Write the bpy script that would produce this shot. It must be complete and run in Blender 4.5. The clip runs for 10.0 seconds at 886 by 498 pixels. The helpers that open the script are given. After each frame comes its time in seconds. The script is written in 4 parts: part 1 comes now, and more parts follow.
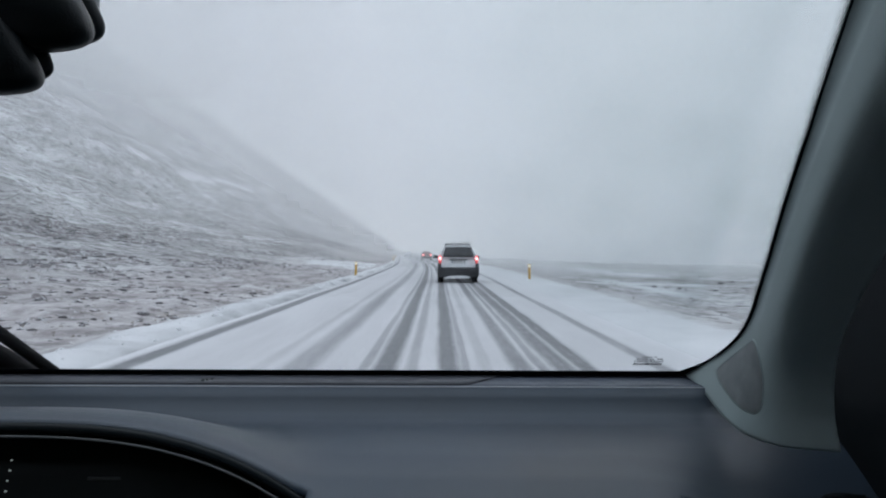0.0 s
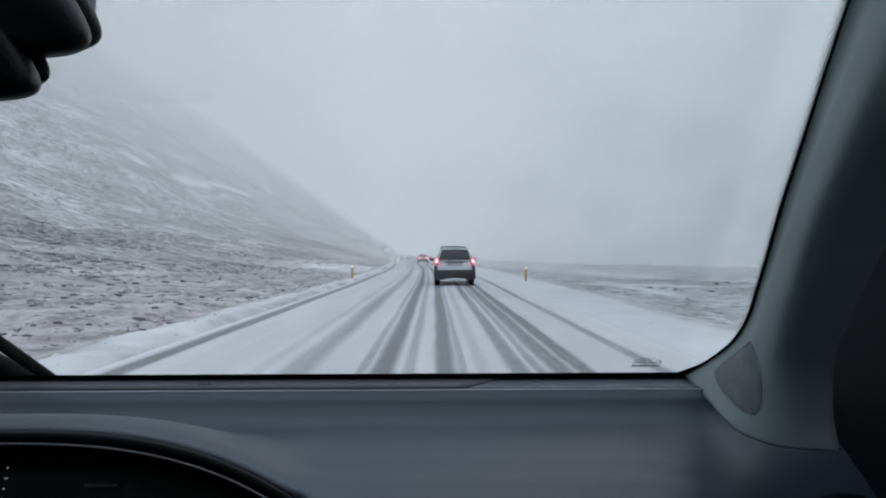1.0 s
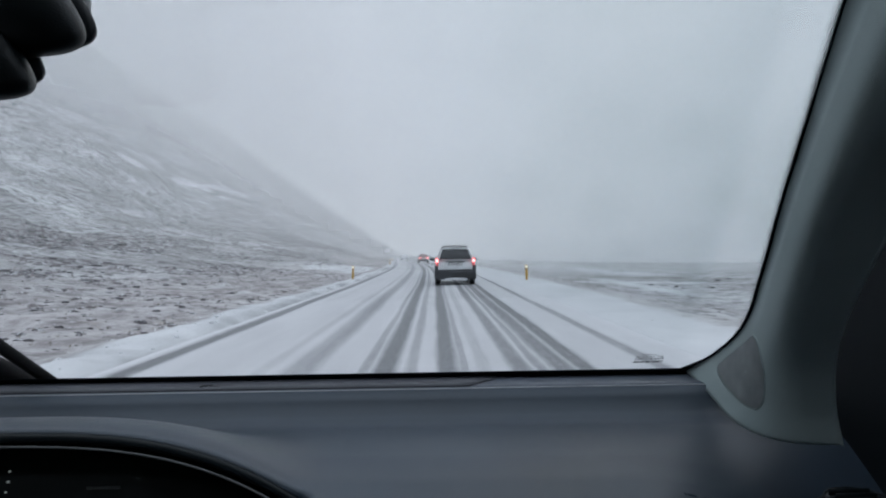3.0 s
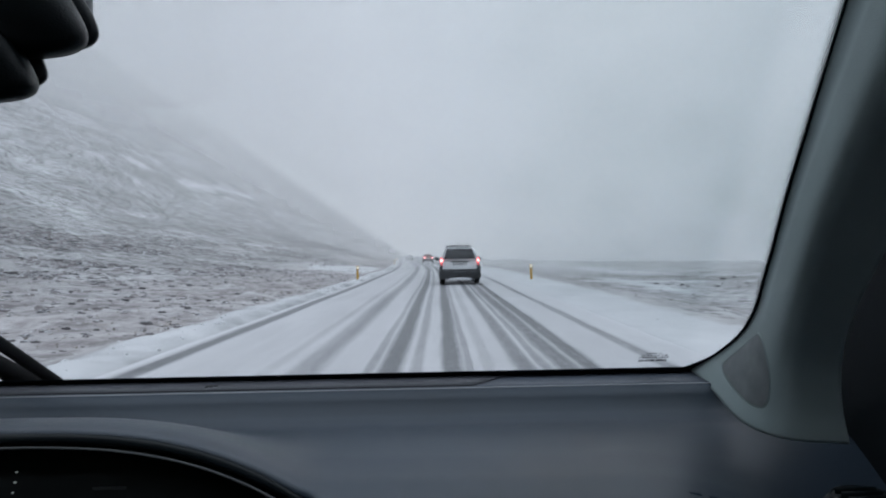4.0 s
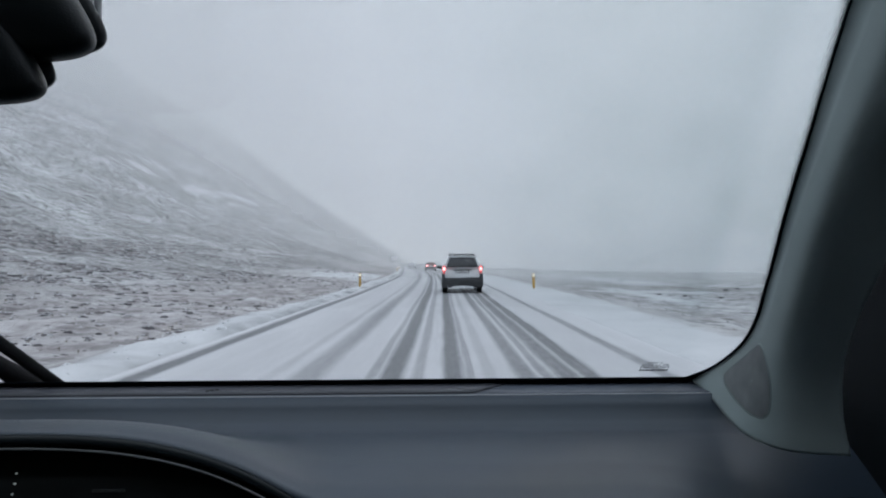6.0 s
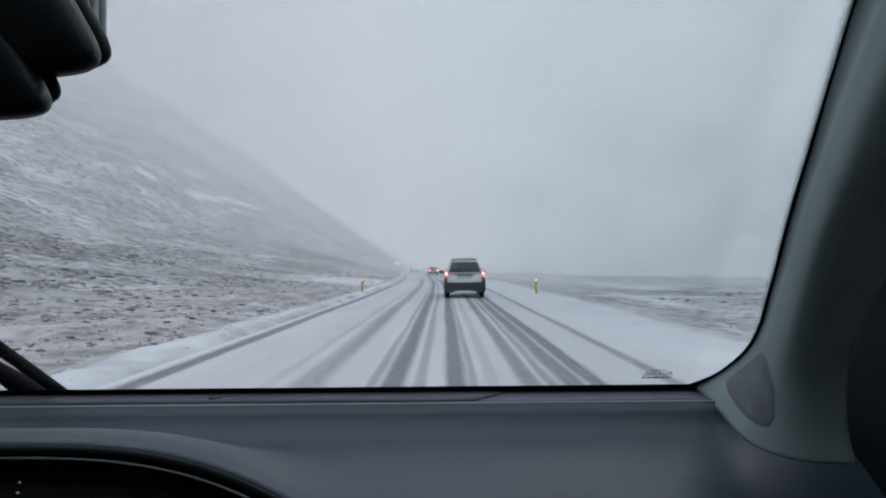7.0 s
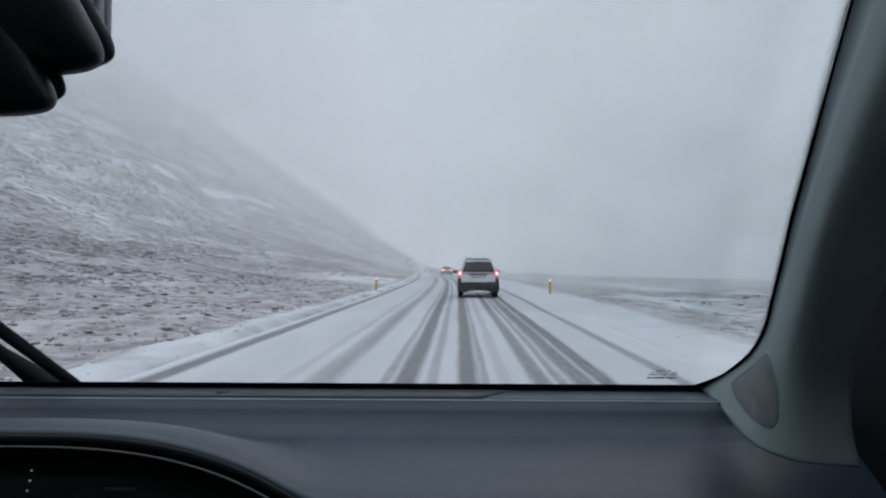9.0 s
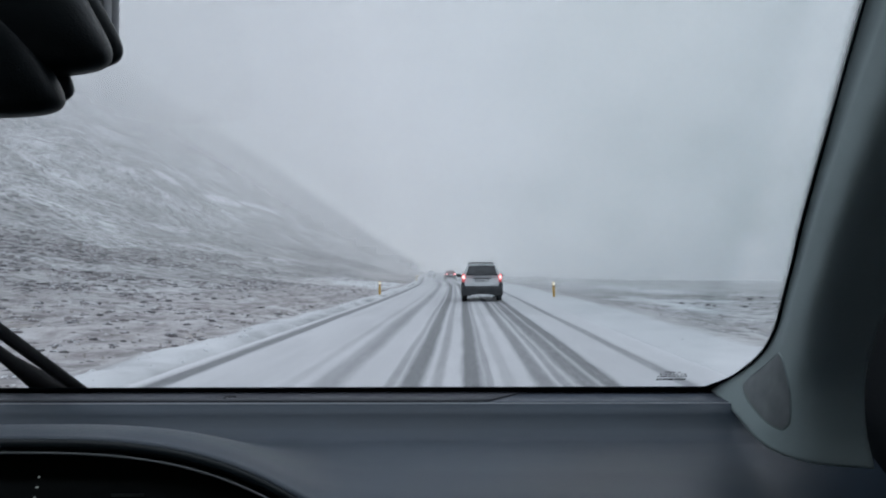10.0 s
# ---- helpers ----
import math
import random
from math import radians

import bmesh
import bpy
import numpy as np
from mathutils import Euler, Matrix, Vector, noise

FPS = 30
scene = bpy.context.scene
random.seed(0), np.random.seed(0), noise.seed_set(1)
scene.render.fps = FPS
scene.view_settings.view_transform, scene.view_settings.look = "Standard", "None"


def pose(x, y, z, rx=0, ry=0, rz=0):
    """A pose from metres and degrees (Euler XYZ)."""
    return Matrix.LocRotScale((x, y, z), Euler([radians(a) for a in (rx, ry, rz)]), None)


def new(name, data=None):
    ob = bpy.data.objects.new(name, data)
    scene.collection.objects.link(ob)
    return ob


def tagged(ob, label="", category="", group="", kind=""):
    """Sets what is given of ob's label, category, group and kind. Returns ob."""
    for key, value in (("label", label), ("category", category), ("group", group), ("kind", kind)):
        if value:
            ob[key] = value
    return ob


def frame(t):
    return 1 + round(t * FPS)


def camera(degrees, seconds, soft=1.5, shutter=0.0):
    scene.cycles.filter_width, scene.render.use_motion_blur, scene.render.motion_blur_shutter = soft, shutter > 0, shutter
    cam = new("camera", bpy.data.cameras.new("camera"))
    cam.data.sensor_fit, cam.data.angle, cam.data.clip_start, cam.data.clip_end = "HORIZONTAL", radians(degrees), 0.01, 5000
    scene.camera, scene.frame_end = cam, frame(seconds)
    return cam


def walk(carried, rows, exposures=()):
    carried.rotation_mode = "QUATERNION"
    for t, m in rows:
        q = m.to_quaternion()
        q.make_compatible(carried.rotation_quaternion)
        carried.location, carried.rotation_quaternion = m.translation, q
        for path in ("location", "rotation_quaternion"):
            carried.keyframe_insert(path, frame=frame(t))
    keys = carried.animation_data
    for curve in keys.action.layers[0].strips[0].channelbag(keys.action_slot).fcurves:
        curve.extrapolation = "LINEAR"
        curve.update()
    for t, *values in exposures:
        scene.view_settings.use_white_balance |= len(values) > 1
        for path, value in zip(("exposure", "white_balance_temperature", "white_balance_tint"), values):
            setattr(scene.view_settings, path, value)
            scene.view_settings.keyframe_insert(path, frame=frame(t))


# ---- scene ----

# ---------- camera and walk ----------
cam = camera(72.0, 10.0, soft=2.0)
EYE = (0.0, 0.0, 1.40)
# seconds, place, yaw, pitch, roll
PATH = [
    (0.0, -0.0007, -0.0006, 1.4022, -0.400, 0.255, -0.267),
    (0.5, -0.0047, 0.0003, 1.4035, -0.661, 0.302, 0.013),
    (1.0, -0.0024, 0.0004, 1.4027, -0.744, 0.497, 0.122),
    (1.5, -0.0031, 0.0010, 1.4019, -0.975, 0.517, 0.137),
    (2.0, -0.0024, 0.0014, 1.4007, -0.856, 0.564, 0.371),
    (2.5, -0.0023, 0.0023, 1.4007, -0.844, 0.501, 0.692),
    (4.0, -0.0009, 0.0021, 1.4003, -0.283, 0.466, 1.140),
    (4.5, -0.0000, -0.0000, 1.4000, -0.000, 0.550, 1.200),
    (5.0, -0.0002, 0.0004, 1.3999, -0.050, 0.881, 1.045),
    (5.5, 0.0002, 0.0002, 1.3972, -0.122, 1.004, 0.533),
    (7.0, 0.0001, -0.0009, 1.4025, 0.185, 1.684, 0.552),
    (7.5, 0.0015, -0.0014, 1.3999, 0.451, 1.510, 0.618),
    (8.0, 0.0004, -0.0016, 1.3987, 0.561, 1.513, 0.938),
    (8.5, 0.0025, -0.0035, 1.3976, 0.843, 1.261, 0.655),
    (9.0, 0.0114, -0.0067, 1.4003, 1.495, 1.649, -0.004),
    (9.5, 0.0123, -0.0066, 1.3991, 1.875, 1.858, -0.052),
    (10.0, 0.0066, -0.0026, 1.3981, 1.809, 2.037, 0.460),
]
walk(cam, [(t, pose(x, y, z, 90 + p, r, w)) for t, x, y, z, w, p, r in PATH],
     exposures=[(0.0, 0.18), (1.0, 0.11), (2.5, 0.10), (5.5, 0.09), (7.0, 0.05), (10.0, 0.05)])

# the mist is many thin sheets, one behind the other
scene.cycles.transparent_max_bounces = 32

# ---------- world and sun ----------
world = bpy.data.worlds.new("overcast_sky")
scene.world = world
world.use_nodes = True
wn, wl = world.node_tree.nodes, world.node_tree.links
wn.clear()
w_out = wn.new("ShaderNodeOutputWorld")
w_bg = wn.new("ShaderNodeBackground")
w_sky = wn.new("ShaderNodeTexSky")
w_sky.sky_type = "NISHITA"
w_sky.sun_disc = False
w_sky.sun_elevation = radians(32)
w_sky.sun_rotation = radians(20)
w_cloud = wn.new("ShaderNodeTexNoise")
w_cloud.inputs["Scale"].default_value = 3.0
w_cloud.inputs["Detail"].default_value = 5.0
w_ramp = wn.new("ShaderNodeValToRGB")
w_ramp.color_ramp.elements[0].position = 0.3
w_ramp.color_ramp.elements[0].color = (4.62, 5.2, 5.9, 1)
w_ramp.color_ramp.elements[1].position = 0.7
w_ramp.color_ramp.elements[1].color = (5.6, 6.2, 6.9, 1)
w_mix = wn.new("ShaderNodeMixRGB")
w_mix.inputs[0].default_value = 0.9
wl.new(w_cloud.outputs["Fac"], w_ramp.inputs[0])
wl.new(w_sky.outputs[0], w_mix.inputs[1])
wl.new(w_ramp.outputs[0], w_mix.inputs[2])
w_dir = wn.new("ShaderNodeTexCoord")
w_sep = wn.new("ShaderNodeSeparateXYZ")
w_rise = wn.new("ShaderNodeMapRange")
w_rise.inputs["From Min"].default_value, w_rise.inputs["From Max"].default_value = 0.0, 1.0
w_rise.inputs["To Min"].default_value, w_rise.inputs["To Max"].default_value = 0.94, 1.22
w_scale = wn.new("ShaderNodeMixRGB")
w_scale.blend_type = "MULTIPLY"
w_scale.inputs[0].default_value = 1.0
wl.new(w_dir.outputs["Generated"], w_sep.inputs[0])
wl.new(w_sep.outputs[2], w_rise.inputs["Value"])
wl.new(w_mix.outputs[0], w_scale.inputs[1])
wl.new(w_rise.outputs[0], w_scale.inputs[2])
wl.new(w_scale.outputs[0], w_bg.inputs["Color"])
w_bg.inputs["Strength"].default_value = 0.15
wl.new(w_bg.outputs[0], w_out.inputs[0])

sun_data = bpy.data.lights.new("sun", "SUN")
sun_data.energy = 0.6
sun_data.angle = radians(40)
sun_data.color = (1.0, 0.97, 0.94)
sun = new("sun", sun_data)
sun.matrix_world = pose(0, 0, 60, 58, 0, 160)


# ---------- materials ----------
def material(name, colour, rough=0.6, metal=0.0, grain=0.0, grain_scale=200.0, vary=0.15, vary_scale=6.0, spec=0.5):
    m = bpy.data.materials.new(name)
    m.use_nodes = True
    n, l = m.node_tree.nodes, m.node_tree.links
    b = n["Principled BSDF"]
    b.inputs["Roughness"].default_value = rough
    b.inputs["Metallic"].default_value = metal
    b.inputs["Specular IOR Level"].default_value = spec
    co = n.new("ShaderNodeTexCoord")
    big = n.new("ShaderNodeTexNoise")
    big.inputs["Scale"].default_value = vary_scale
    big.inputs["Detail"].default_value = 6
    l.new(co.outputs["Object"], big.inputs["Vector"])
    ramp = n.new("ShaderNodeValToRGB")
    ramp.color_ramp.elements[0].position, ramp.color_ramp.elements[1].position = 0.3, 0.7
    ramp.color_ramp.elements[0].color = (*[c * (1 - vary) for c in colour], 1)
    ramp.color_ramp.elements[1].color = (*[min(1, c * (1 + vary)) for c in colour], 1)
    l.new(big.outputs["Fac"], ramp.inputs[0])
    l.new(ramp.outputs[0], b.inputs["Base Color"])
    if grain:
        fine = n.new("ShaderNodeTexNoise")
        fine.inputs["Scale"].default_value = grain_scale
        fine.inputs["Detail"].default_value = 3
        l.new(co.outputs["Object"], fine.inputs["Vector"])
        bump = n.new("ShaderNodeBump")
        bump.inputs["Strength"].default_value = grain
        bump.inputs["Distance"].default_value = 0.002
        l.new(fine.outputs["Fac"], bump.inputs["Height"])
        l.new(bump.outputs[0], b.inputs["Normal"])
        rr = n.new("ShaderNodeMapRange")
        rr.inputs["To Min"].default_value, rr.inputs["To Max"].default_value = rough * 0.88, min(1, rough * 1.12)
        l.new(big.outputs["Fac"], rr.inputs["Value"])
        l.new(rr.outputs[0], b.inputs["Roughness"])
    return m


def glow(name, colour, strength):
    m = bpy.data.materials.new(name)
    m.use_nodes = True
    b = m.node_tree.nodes["Principled BSDF"]
    b.inputs["Base Color"].default_value = (*[c * 0.6 for c in colour], 1)
    b.inputs["Emission Color"].default_value = (*colour, 1)
    b.inputs["Emission Strength"].default_value = strength
    b.inputs["Roughness"].default_value = 0.25
    return m


DASH = material("dash_plastic", (0.023, 0.038, 0.057), 0.47, grain=0.25, grain_scale=900, vary=0.2, vary_scale=5, spec=0.7)
LEDGE = material("dash_ledge_plastic", (0.068, 0.08, 0.102), 0.55, grain=0.2, grain_scale=900, vary=0.12, vary_scale=9)
TRIM = material("pillar_trim_plastic", (0.315, 0.375, 0.37), 0.65, grain=0.25, grain_scale=1100, vary=0.07, vary_scale=7)
CLOTH = material("grille_cloth", (0.235, 0.25, 0.255), 0.9, grain=0.6, grain_scale=1800, vary=0.15, vary_scale=40)
BLACK = material("black_plastic", (0.004, 0.0075, 0.0095), 0.42, grain=0.15, grain_scale=700, vary=0.2, spec=0.3)
FRIT = material("ceramic_black", (0.006, 0.008, 0.011), 0.95, vary=0.2, spec=0.05)
DARK = material("dark_door_plastic", (0.005, 0.008, 0.0105), 0.8, grain=0.2, grain_scale=700, vary=0.2, spec=0.25)
RUBBER = material("rubber", (0.008, 0.008, 0.009), 0.8, grain=0.3, grain_scale=300, vary=0.25, spec=0.15)
GREY_RIB = material("grey_cover", (0.36, 0.36, 0.37), 0.6, vary=0.08)
HEADLINER = material("headliner_felt", (0.3, 0.3, 0.31), 0.95, grain=0.4, grain_scale=1200, vary=0.08)
SCREEN = material("display_glass", (0.003, 0.0055, 0.0055), 0.3, vary=0.3, spec=0.3)
RIM = material("display_rim", (0.07, 0.075, 0.075), 0.3, vary=0.1)
EMBOSS = material("embossed_plastic", (0.022, 0.032, 0.046), 0.75, vary=0.2, spec=0.2)
PARTING = material("pale_edge", (0.36, 0.37, 0.39), 0.6, vary=0.15)
DEMIST = material("demister_plastic", (0.05, 0.053, 0.064), 0.6, grain=0.2, grain_scale=900, vary=0.12, vary_scale=9)
INK = material("label_ink", (0.02, 0.02, 0.025), 0.7, vary=0.2)
ICON = glow("icon_light", (0.7, 0.8, 0.8), 0.14)
PAINT_WHITE = material("car_paint_white", (0.62, 0.63, 0.645), 0.3, vary=0.08, vary_scale=3, spec=0.5)
PAINT_RED = material("car_paint_dark_red", (0.16, 0.05, 0.05), 0.3, vary=0.1, vary_scale=3)
CAR_GLASS = material("car_glass_dark", (0.02, 0.022, 0.026), 0.2, vary=0.6, vary_scale=9)
CAR_BLACK = material("car_bumper_plastic", (0.05, 0.052, 0.057), 0.65, grain=0.2, vary=0.4, vary_scale=4)
SLUSHY = material("slush_caked_plastic", (0.032, 0.034, 0.038), 0.8, grain=0.4, grain_scale=40, vary=0.65, vary_scale=3.2)
STEEL = material("steel", (0.4, 0.41, 0.42), 0.35, metal=0.9, vary=0.1)
PLATE = material("plate_white", (0.7, 0.7, 0.7), 0.4, vary=0.04)
TAIL = glow("tail_lamp_red", (0.95, 0.16, 0.17), 0.42)
BRAKE = glow("brake_lamp_red", (1.0, 0.30, 0.30), 4.2)
POST = material("post_yellow", (0.52, 0.30, 0.05), 0.55, grain=0.2, grain_scale=60, vary=0.15, vary_scale=8)
# emission stands for light the posts throw back; also the far headlamps
REFLECT = glow("reflector_headlamp_glow", (1.0, 0.95, 0.8), 0.9)
GRASS = material("withered_grass", (0.32, 0.285, 0.24), 0.95, vary=0.35, vary_scale=0.6)
HEATH = material("dark_heath", (0.19, 0.165, 0.148), 0.95, vary=0.4, vary_scale=0.8)


def snow_material(name, patchy):
    """Snow over ground: patchy lets withered grass, earth and stones show through."""
    m = bpy.data.materials.new(name)
    m.use_nodes = True
    n, l = m.node_tree.nodes, m.node_tree.links
    b = n["Principled BSDF"]
    b.inputs["Roughness"].default_value = 0.85
    b.inputs["Specular IOR Level"].default_value = 0.2
    co = n.new("ShaderNodeTexCoord")

    def noise_at(scale, detail, stretch=(1, 1, 1), rough=0.6):
        mp = n.new("ShaderNodeMapping")
        mp.inputs["Scale"].default_value = stretch
        l.new(co.outputs["Object"], mp.inputs["Vector"])
        t = n.new("ShaderNodeTexNoise")
        t.inputs["Scale"].default_value, t.inputs["Detail"].default_value = scale, detail
        t.inputs["Roughness"].default_value = rough
        l.new(mp.outputs[0], t.inputs["Vector"])
        return t.outputs["Fac"]

    def ramp(v, a, ca, bb, cb):
        r = n.new("ShaderNodeValToRGB")
        r.color_ramp.elements[0].position, r.color_ramp.elements[1].position = a, bb
        r.color_ramp.elements[0].color, r.color_ramp.elements[1].color = (*ca, 1), (*cb, 1)
        l.new(v, r.inputs[0])
        return r.outputs[0]

    def mix(f, a, c):
        x = n.new("ShaderNodeMixRGB")
        l.new(f, x.inputs[0]) if not isinstance(f, float) else None
        if isinstance(f, float):
            x.inputs[0].default_value = f
        l.new(a, x.inputs[1])
        l.new(c, x.inputs[2])
        return x.outputs[0]

    fine = noise_at(2.2, 9, rough=0.7)
    snow = ramp(noise_at(0.35, 8), 0.3, (0.635, 0.642, 0.662), 0.7, (0.77, 0.775, 0.79))
    colour = snow
    if patchy:
        earth = ramp(noise_at(0.55, 10, rough=0.7), 0.38, (0.075, 0.072, 0.074), 0.62, (0.27, 0.25, 0.24))
        # tussocks, streaks down the slope and broad bare areas
        a = noise_at(3.0, 10, (1, 1, 1.6), 0.74)
        c = noise_at(0.16, 6, (1.0, 0.55, 1.0), 0.6)
        add = n.new("ShaderNodeMath")
        add.operation = "MULTIPLY_ADD"
        l.new(c, add.inputs[0])
        add.inputs[1].default_value = 0.6
        l.new(a, add.inputs[2])
        att = n.new("ShaderNodeAttribute")
        att.attribute_name = "bare"
        sum2 = n.new("ShaderNodeMath")
        sum2.operation = "MULTIPLY_ADD"
        l.new(att.outputs["Fac"], sum2.inputs[0])
        sum2.inputs[1].default_value = 0.20
        l.new(add.outputs[0], sum2.inputs[2])
        cover = ramp(sum2.outputs[0], 0.88, (0.06, 0.06, 0.06), 1.07, (0.66, 0.66, 0.66))
        colour = mix(cover, snow, earth)
        # dark tussocks and stones that stand clear of the snow
        keep = n.new("ShaderNodeMath")
        keep.operation = "MULTIPLY_ADD"
        l.new(att.outputs["Fac"], keep.inputs[0])
        keep.inputs[1].default_value = 0.10
        l.new(noise_at(1.15, 5, (1.0, 0.8, 1.3), 0.66), keep.inputs[2])
        specks = ramp(keep.outputs[0], 0.63, (0, 0, 0), 0.69, (0.85, 0.85, 0.85))
        # broader dark patches: the hummocks' shaded sides, put into the colour
        hummock_shade = n.new("ShaderNodeMath")
        hummock_shade.operation = "MULTIPLY_ADD"
        l.new(att.outputs["Fac"], hummock_shade.inputs[0])
        hummock_shade.inputs[1].default_value = 0.09
        l.new(noise_at(0.62, 7, (1.0, 0.8, 1.6), 0.68), hummock_shade.inputs[2])
        patches = ramp(hummock_shade.outputs[0], 0.60, (0, 0, 0), 0.68, (0.5, 0.5, 0.5))
        colour = mix(patches, colour, earth)
        # even, snow-dusted grass near the road, over which only few dark tufts stand
        sward = ramp(noise_at(2.2, 9, (1.0, 0.6, 1.0), 0.75), 0.34, (0.24, 0.21, 0.211), 0.66, (0.64, 0.615, 0.617))
        sward = mix(ramp(noise_at(0.5, 7, (1.0, 0.7, 1.0), 0.65), 0.50, (0, 0, 0), 0.68, (0.6, 0.6, 0.6)), sward, snow)
        # flattened straw and damp mauve turf showing through, in soft streaks
        turf = ramp(noise_at(5.0, 6, rough=0.7), 0.35, (0.10, 0.086, 0.084), 0.65, (0.26, 0.235, 0.225))
        sward = mix(ramp(noise_at(1.5, 8, (0.55, 1.2, 1.0), 0.72), 0.52, (0, 0, 0), 0.66, (0.75, 0.75, 0.75)), sward, turf)
        straw = ramp(noise_at(7.0, 5, (0.5, 1.2, 1.0), 0.7), 0.35, (0.22, 0.18, 0.125), 0.65, (0.46, 0.40, 0.31))
        sward = mix(ramp(noise_at(0.8, 8, (0.8, 1.3, 1.0), 0.75), 0.57, (0, 0, 0), 0.68, (0.55, 0.55, 0.55)), sward, straw)
        near = n.new("ShaderNodeAttribute")
        near.attribute_name = "sward"
        colour = mix(near.outputs["Fac"], colour, sward)
        dark = ramp(noise_at(6.0, 4), 0.35, (0.05, 0.05, 0.054), 0.65, (0.125, 0.115, 0.112))
        fewer = n.new("ShaderNodeMath")
        fewer.operation = "MULTIPLY_ADD"
        l.new(near.outputs["Fac"], fewer.inputs[0])
        fewer.inputs[1].default_value, fewer.inputs[2].default_value = -0.75, 1.0
        sparse = n.new("ShaderNodeMath")
        sparse.operation = "MULTIPLY"
        l.new(specks, sparse.inputs[0])
        l.new(fewer.outputs[0], sparse.inputs[1])
        colour = mix(sparse.outputs[0], colour, dark)
        # slush where the plough cut the bank, and its shaded road face painted grey
        dirt = n.new("ShaderNodeAttribute")
        dirt.attribute_name = "dirt"
        face_grey = ramp(noise_at(3.5, 8, rough=0.7), 0.3, (0.10, 0.105, 0.11), 0.7, (0.42, 0.43, 0.44))
        colour = mix(dirt.outputs["Fac"], colour, face_grey)
    l.new(colour, b.inputs["Base Color"])
    bump = n.new("ShaderNodeBump")
    bump.inputs["Strength"].default_value = 0.5
    bump.inputs["Distance"].default_value = 0.12 if patchy else 0.02
    l.new(fine, bump.inputs["Height"])
    l.new(bump.outputs[0], b.inputs["Normal"])
    return m


# wheel tracks, and first a dark line along the left bank's foot: distance from the road's line in metres, half width,
# how bare
TRACKS = [(-3.86, 0.16, 0.95), (-2.2, 0.09, 0.18), (-1.72, 0.20, 0.46), (-0.95, 0.06, 0.4), (-0.70, 0.14, 0.85), (-0.37, 0.08, 0.4),
          (0.07, 0.13, 0.85), (0.27, 0.05, 0.4), (0.52, 0.08, 0.22), (0.95, 0.12, 0.65), (1.20, 0.06, 0.5), (1.45, 0.15, 0.7), (1.74, 0.11, 0.85), (2.66, 0.10, 0.55)]


def road_material():
    m = bpy.data.materials.new("snowy_road")
    m.use_nodes = True
    n, l = m.node_tree.nodes, m.node_tree.links
    b = n["Principled BSDF"]
    uv = n.new("ShaderNodeUVMap")
    sep = n.new("ShaderNodeSeparateXYZ")
    l.new(uv.outputs[0], sep.inputs[0])

    def noise_at(sx, sy, detail, rough=0.6):
        mp = n.new("ShaderNodeMapping")
        mp.inputs["Scale"].default_value = (sx, sy, 1)
        l.new(uv.outputs[0], mp.inputs["Vector"])
        t = n.new("ShaderNodeTexNoise")
        t.inputs["Scale"].default_value, t.inputs["Detail"].default_value = 1.0, detail
        t.inputs["Roughness"].default_value = rough
        l.new(mp.outputs[0], t.inputs["Vector"])
        return t.outputs["Fac"]

    def math_node(op, a, c, d=None):
        x = n.new("ShaderNodeMath")
        x.operation = op
        for k, v in enumerate((a, c, d)):
            if v is None:
                continue
            if isinstance(v, (int, float)):
                x.inputs[k].default_value = v
            else:
                l.new(v, x.inputs[k])
        return x.outputs[0]

    wander = math_node("MULTIPLY_ADD", noise_at(0.0, 0.02, 2), 0.6, -0.30)
    ragged = math_node("MULTIPLY_ADD", noise_at(7.0, 0.4, 8, 0.65), 0.14, -0.07)
    u = math_node("ADD", sep.outputs[0], math_node("ADD", wander, ragged))
    total = None
    for c, w, s in TRACKS:
        d = math_node("ABSOLUTE", math_node("SUBTRACT", u, c), 0.0)
        r = n.new("ShaderNodeMapRange")
        r.interpolation_type = "SMOOTHSTEP"
        r.inputs["From Min"].default_value, r.inputs["From Max"].default_value = w * 1.5, w * 0.35
        r.inputs["To Min"].default_value, r.inputs["To Max"].default_value = 0.0, s
        l.new(d, r.inputs["Value"])
        total = r.outputs[0] if total is None else math_node("MAXIMUM", total, r.outputs[0])
    # snow pushed thin between the wheel tracks, and lumps of snow left in them
    thin = math_node("MULTIPLY", noise_at(1.3, 0.10, 6), 0.42)
    inner = n.new("ShaderNodeMapRange")
    inner.interpolation_type = "SMOOTHSTEP"
    inner.inputs["From Min"].default_value, inner.inputs["From Max"].default_value = 2.7, 3.8
    inner.inputs["To Min"].default_value, inner.inputs["To Max"].default_value = 1.0, 0.15
    l.new(math_node("ABSOLUTE", math_node("ADD", u, 0.375), 0.0), inner.inputs["Value"])
    thin = math_node("MULTIPLY", thin, inner.outputs[0])
    lumps = math_node("MULTIPLY_ADD", noise_at(9.0, 2.2, 6, 0.7), 1.3, 0.30)
    total = math_node("MULTIPLY", total, math_node("MINIMUM", lumps, 1.0))
    streaks = math_node("MULTIPLY_ADD", noise_at(11.0, 0.05, 4, 0.6), 1.2, 0.42)
    total = math_node("MULTIPLY", total, math_node("MINIMUM", streaks, 1.0))
    cover = math_node("MINIMUM", math_node("ADD", total, thin), 0.92)
    snow = n.new("ShaderNodeValToRGB")
    snow.color_ramp.elements[0].color, snow.color_ramp.elements[1].color = (0.595, 0.592, 0.612, 1), (0.765, 0.76, 0.775, 1)
    l.new(noise_at(2.0, 0.5, 7), snow.inputs[0])
    slush = n.new("ShaderNodeValToRGB")
    slush.color_ramp.elements[0].color, slush.color_ramp.elements[1].color = (0.082, 0.086, 0.094, 1), (0.21, 0.215, 0.225, 1)
